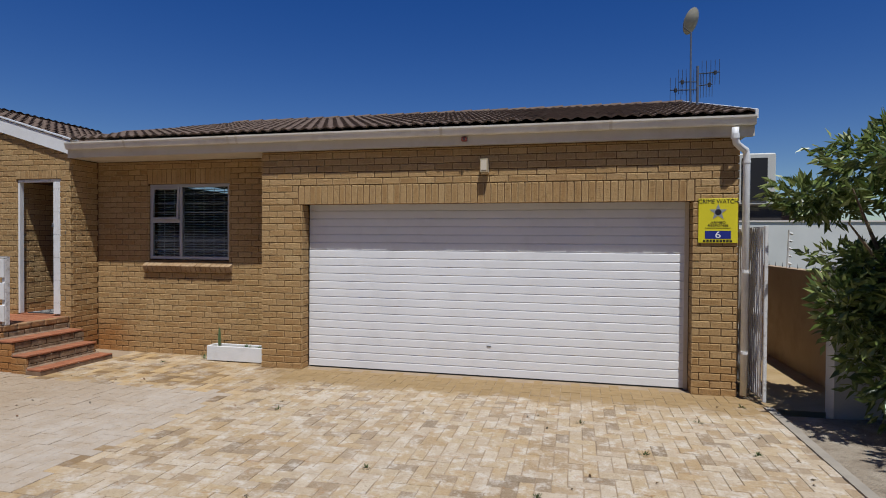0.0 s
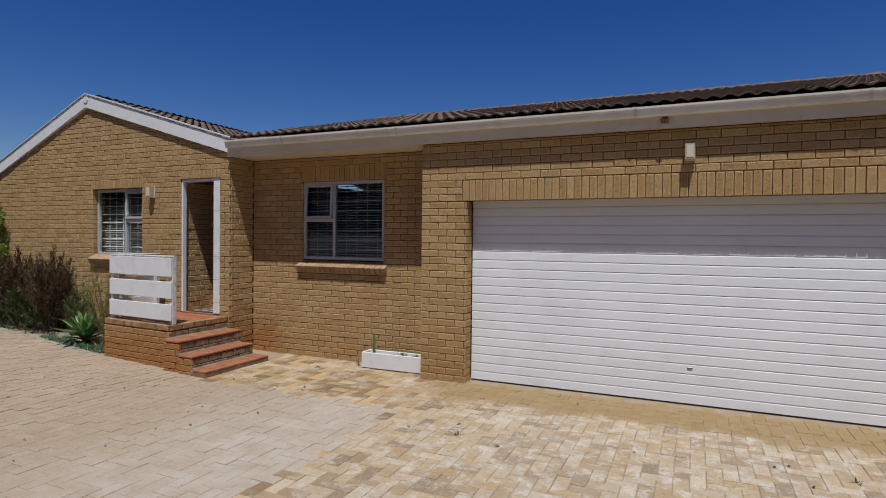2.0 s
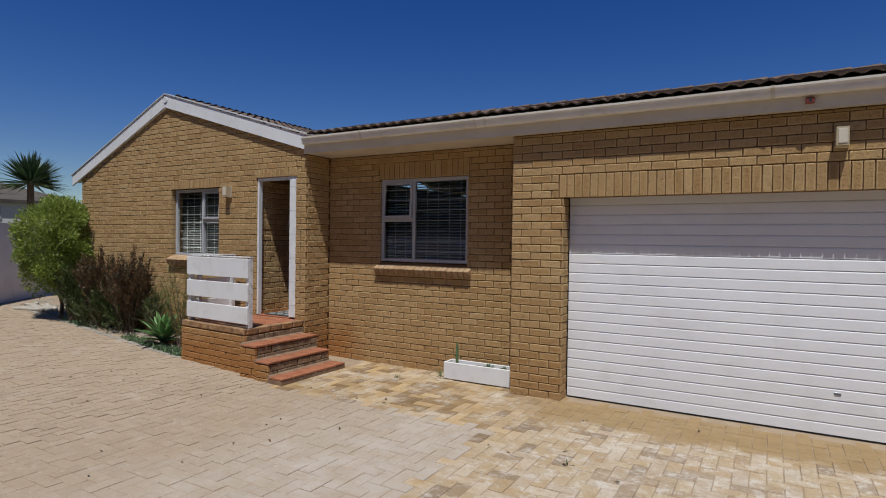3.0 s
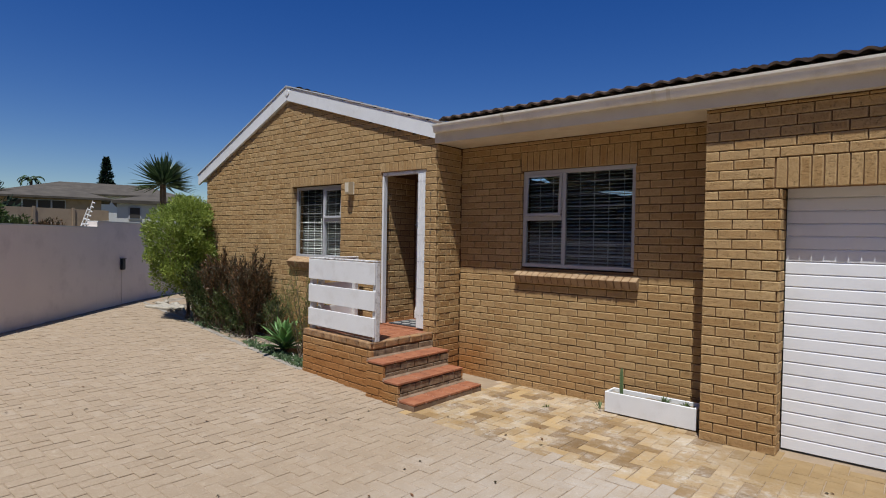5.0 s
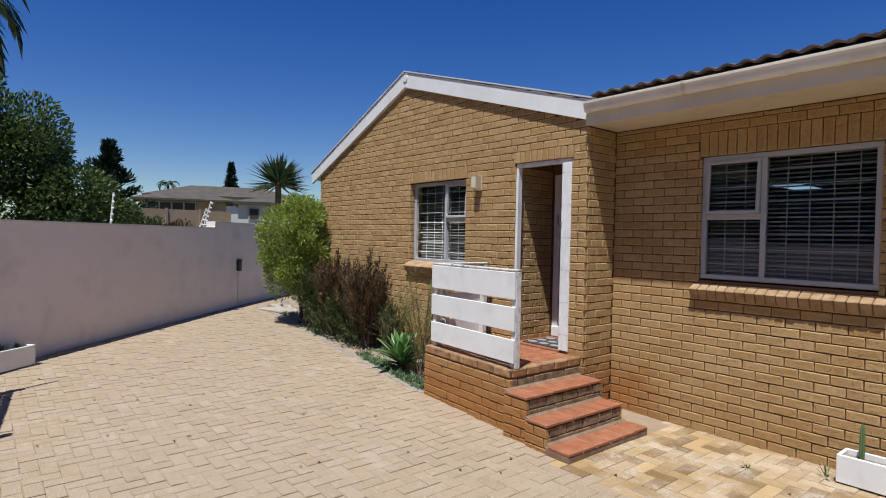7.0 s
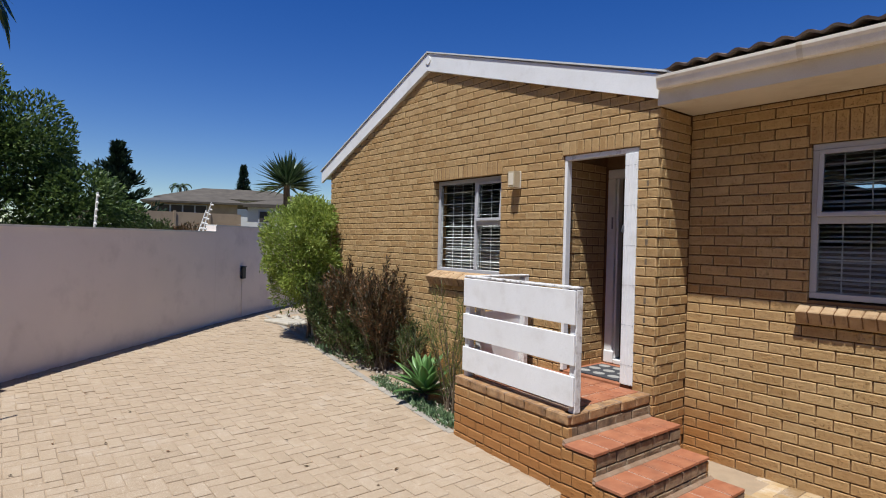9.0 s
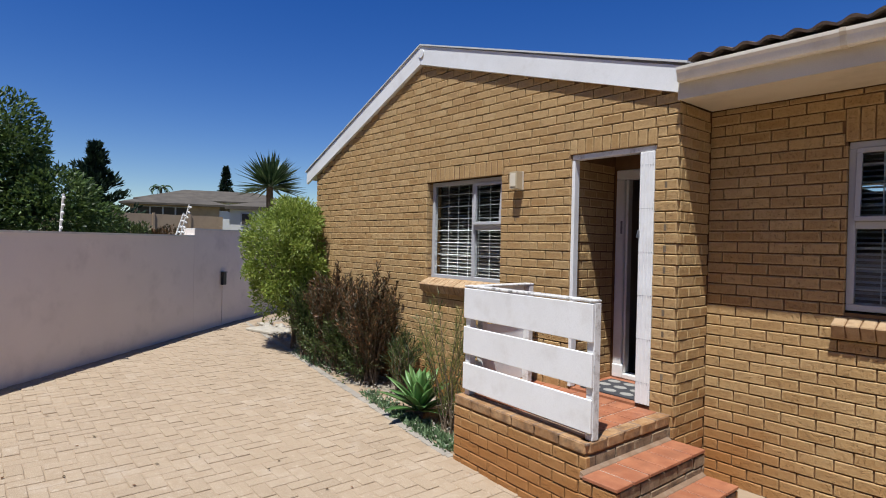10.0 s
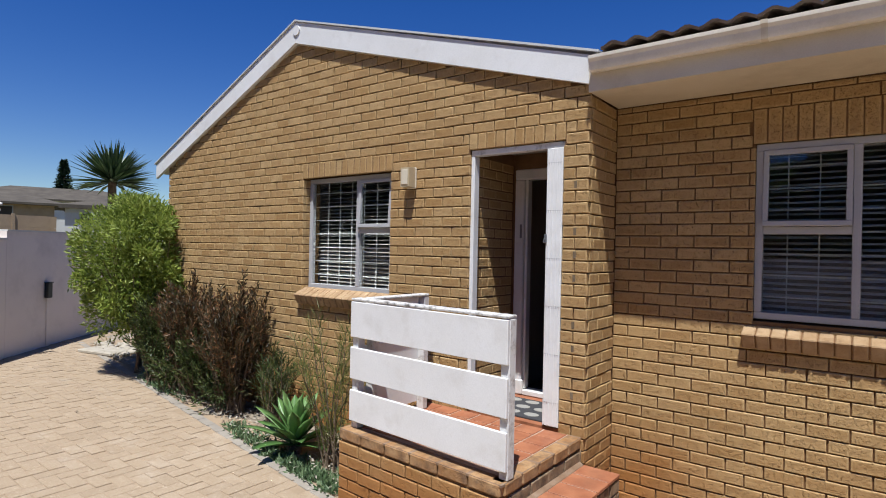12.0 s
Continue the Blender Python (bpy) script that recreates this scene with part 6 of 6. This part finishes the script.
    part("wall", Shape().box(4.4, 26, 25.0, 31, -0.2, 2.62), M_OFFWHITE, w)
    part("coping", Shape().box(4.3, 26.1, 24.95, 31.05, 2.624, 2.68), M_PLASTER, w)
    wi = part("window", Shape().box(11.3, 13.6, 24.95, 25.01, 0.6, 1.55), M_ALU, w)
    part("pane", Shape().box(11.4, 13.5, 24.93, 24.945, 0.7, 1.45), M_DARK, wi)
    b = thing("brown_house", (5, 36, 0), "dark brown brick house with flat roof", "house")
    part("wall", Shape().box(2.0, 14.6, 36.0, 44, -0.2, 4.2), M_BROWN, b)
    part("roof", Shape().box(1.8, 15.0, 35.6, 44.4, 4.204, 4.4), M_SLATE, b)
    part("window", Shape().box(9.0, 11.8, 35.95, 36.02, 3.1, 3.75), M_DARK, b)
    fp = thing("fence_spikes", (5.6, 15.9, 1.4), "row of thin spikes along the passage wall", "spikes")
    for i in range(30):
        y = 6.4 + i * 0.3
        part("spike", Shape().tube([(3.07, y, 1.38), (3.07, y, 1.45)], [0.008, 0.001], 4), M_METAL, fp)
    fence_post(Vector((3.07, 8.3, 0)), Vector((0.02, 0, 0)), 0.55, 5, 1.38)


def drive_gate():
    """The slatted drive gate behind the walker, whose shadow falls on the paving."""
    o = thing("drive_gate", (-9.3, 0.8, 0.1), "slatted steel drive gate standing open at the yard's edge", "gate")
    m = Matrix.Translation((-10.75, 0.98, 0)) @ Matrix.Rotation(radians(-7), 4, "Z")
    for u in (0.0, 1.45, 2.85):
        part("post", Shape().soft(u, u + 0.07, -0.03, 0.03, 0.0, 1.75, 0.006, m), M_WHITE, o)
    for i in range(7):
        z = 0.2 + i * 0.22
        part("slat", Shape().soft(0.0, 2.92, -0.06, -0.032, z, z + 0.14, 0.004, m), M_WHITE, o)
    fence_post(Vector((-10.72, 0.98, 0)), Vector((-0.05, 0.05, 0)), 0.7, 6, 1.75)


# ---- build ----
land()
house_inside()
roofs()
gutter_run()
barge_boards()
boundary_wall()
planting_bed()
garage_door()
front_door()
window("window_1", *WIN_R[:2], *WIN_R[2:], Y_REC + 0.035, -5.77, True, "white aluminium window with vent, bars and blinds", M_BLIND_RECESS)
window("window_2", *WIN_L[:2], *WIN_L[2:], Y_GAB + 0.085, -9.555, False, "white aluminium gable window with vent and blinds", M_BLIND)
brick_sill("window_sill_1", -6.365, -4.865, Y_REC, 1.378, "sloping brick window sill in the recess")
brick_sill("window_sill_2", -10.28, -8.99, Y_GAB, 1.405, "sloping brick sill under the gable window")
passage()
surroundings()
for a, b, c in ((-1.06, 2.66, Y_GAR), (-8.815, 2.435, Y_GAB)):
    wall_lamp(a, b, c)
eave_sensor()
crime_sign()
railing(-8.585, 5.06, -7.25, 4.955, PORCH_Z, "white three-board porch railing with flaking cap")
railing(-8.565, 5.80, -8.565, 5.175, PORCH_Z, "white side railing at the end of the porch")
aerial()
drive_gate()
post_a = WALL_A + WALL_D * 2.3 - WALL_N * 0.08
post_b = WALL_A + WALL_D * 4.75 - WALL_N * 0.08
fence_post(post_a, Vector((0.10, 0.02, 0)), 0.46, 5, 1.87)
fence_post(post_b, Vector((0.12, 0.10, 0)), 0.50, 6, 1.87)
fence_post(post_b - WALL_D * 0.12, Vector((0.06, 0.10, 0)), 0.36, 4, 1.87)
trough(-5.08, 6.15, 0.012, 0, 0.89, 0.22, 0.205, "white wooden planter box against the brick wall")
cactus((-4.95, 6.26, 0.16), 0.30, 0.019)
tuft((-4.52, 6.27, 0.17), 22, 0.09, 0.02, M_CREEP, "small_succulent", "small grey-green succulent in the planter", "succulent")
tuft((-4.32, 6.27, 0.17), 14, 0.07, 0.02, M_LEAF_SHADE, "small_succulent", "small dark succulent in the planter", "succulent")
tuft((-5.15, 6.2, 0.01), 12, 0.12, 0.012, M_CREEP, "weed", "small weed at the foot of the planter", "weed")
tp = WALL_A + WALL_D * 0.62 + WALL_N * 0.06
tm = trough(tp.x, tp.y, gz(tp.x), math.degrees(math.atan2(-WALL_D.y, -WALL_D.x)), 1.3, 0.24, 0.24, "white planter box at the foot of the boundary wall")
for i in range(6):
    p = tm @ Vector((0.12 + i * 0.2, 0.12, 0.21))
    tuft(p, 14, 0.11, 0.022, M_LEAF_SHADE, "small_succulent", "small dark succulent in the planter", "succulent")
round_shrub()
wispy_shrub(-10.95, 5.66, 1.58, 0.56, 105, M_LEAF_RUST, "dark reddish wispy shrub in the bed", fill=800)
wispy_shrub(-11.85, 5.68, 1.58, 0.52, 95, M_LEAF_RUST, "dense dark shrub beside the round one", fill=1400)
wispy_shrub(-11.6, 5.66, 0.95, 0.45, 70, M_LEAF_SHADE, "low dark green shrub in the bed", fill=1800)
wispy_shrub(-10.35, 5.74, 0.85, 0.32, 26, M_LEAF_SHADE, "low green shrub against the brick wall", 0.09, 0.01)
wispy_shrub(-9.12, 5.42, 1.5, 0.46, 15, M_LEAF_FEATHER, "thin feathery sapling beside the porch", 0.12, 0.006)
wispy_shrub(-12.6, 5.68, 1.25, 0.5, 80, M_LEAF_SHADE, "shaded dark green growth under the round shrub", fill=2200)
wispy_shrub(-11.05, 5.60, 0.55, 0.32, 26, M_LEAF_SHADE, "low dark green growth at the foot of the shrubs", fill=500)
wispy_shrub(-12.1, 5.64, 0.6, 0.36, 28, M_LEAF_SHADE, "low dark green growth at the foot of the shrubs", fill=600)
rosette(-9.62, 5.42, gz(-9.6), 30, 0.46)
for x in (-11.8, -12.3, -13.0):
    tuft((x, bed_edge(x) + 0.12, gz(x)), 26, 0.2, 0.018, M_CREEP, "grass_tuft", "pale tuft of grass at the bed edge", "grass tuft")
for x, y in ((-1.5, 3.1), (0.6, 3.9), (-2.9, 4.3), (1.2, 4.9), (-0.2, 2.9), (1.75, 5.55), (-5.6, 5.9), (0.1, 4.6), (1.5, 4.1)):
    tuft((x, y, gz(x)), 12, 0.045, 0.012, M_LEAF_SHADE, "weed", "tiny dark weed between the pavers", "weed", 1.2)
ground_cover()
broad_tree()
porch()
wall_garage()
wall_recess()
wall_gable()
paving()
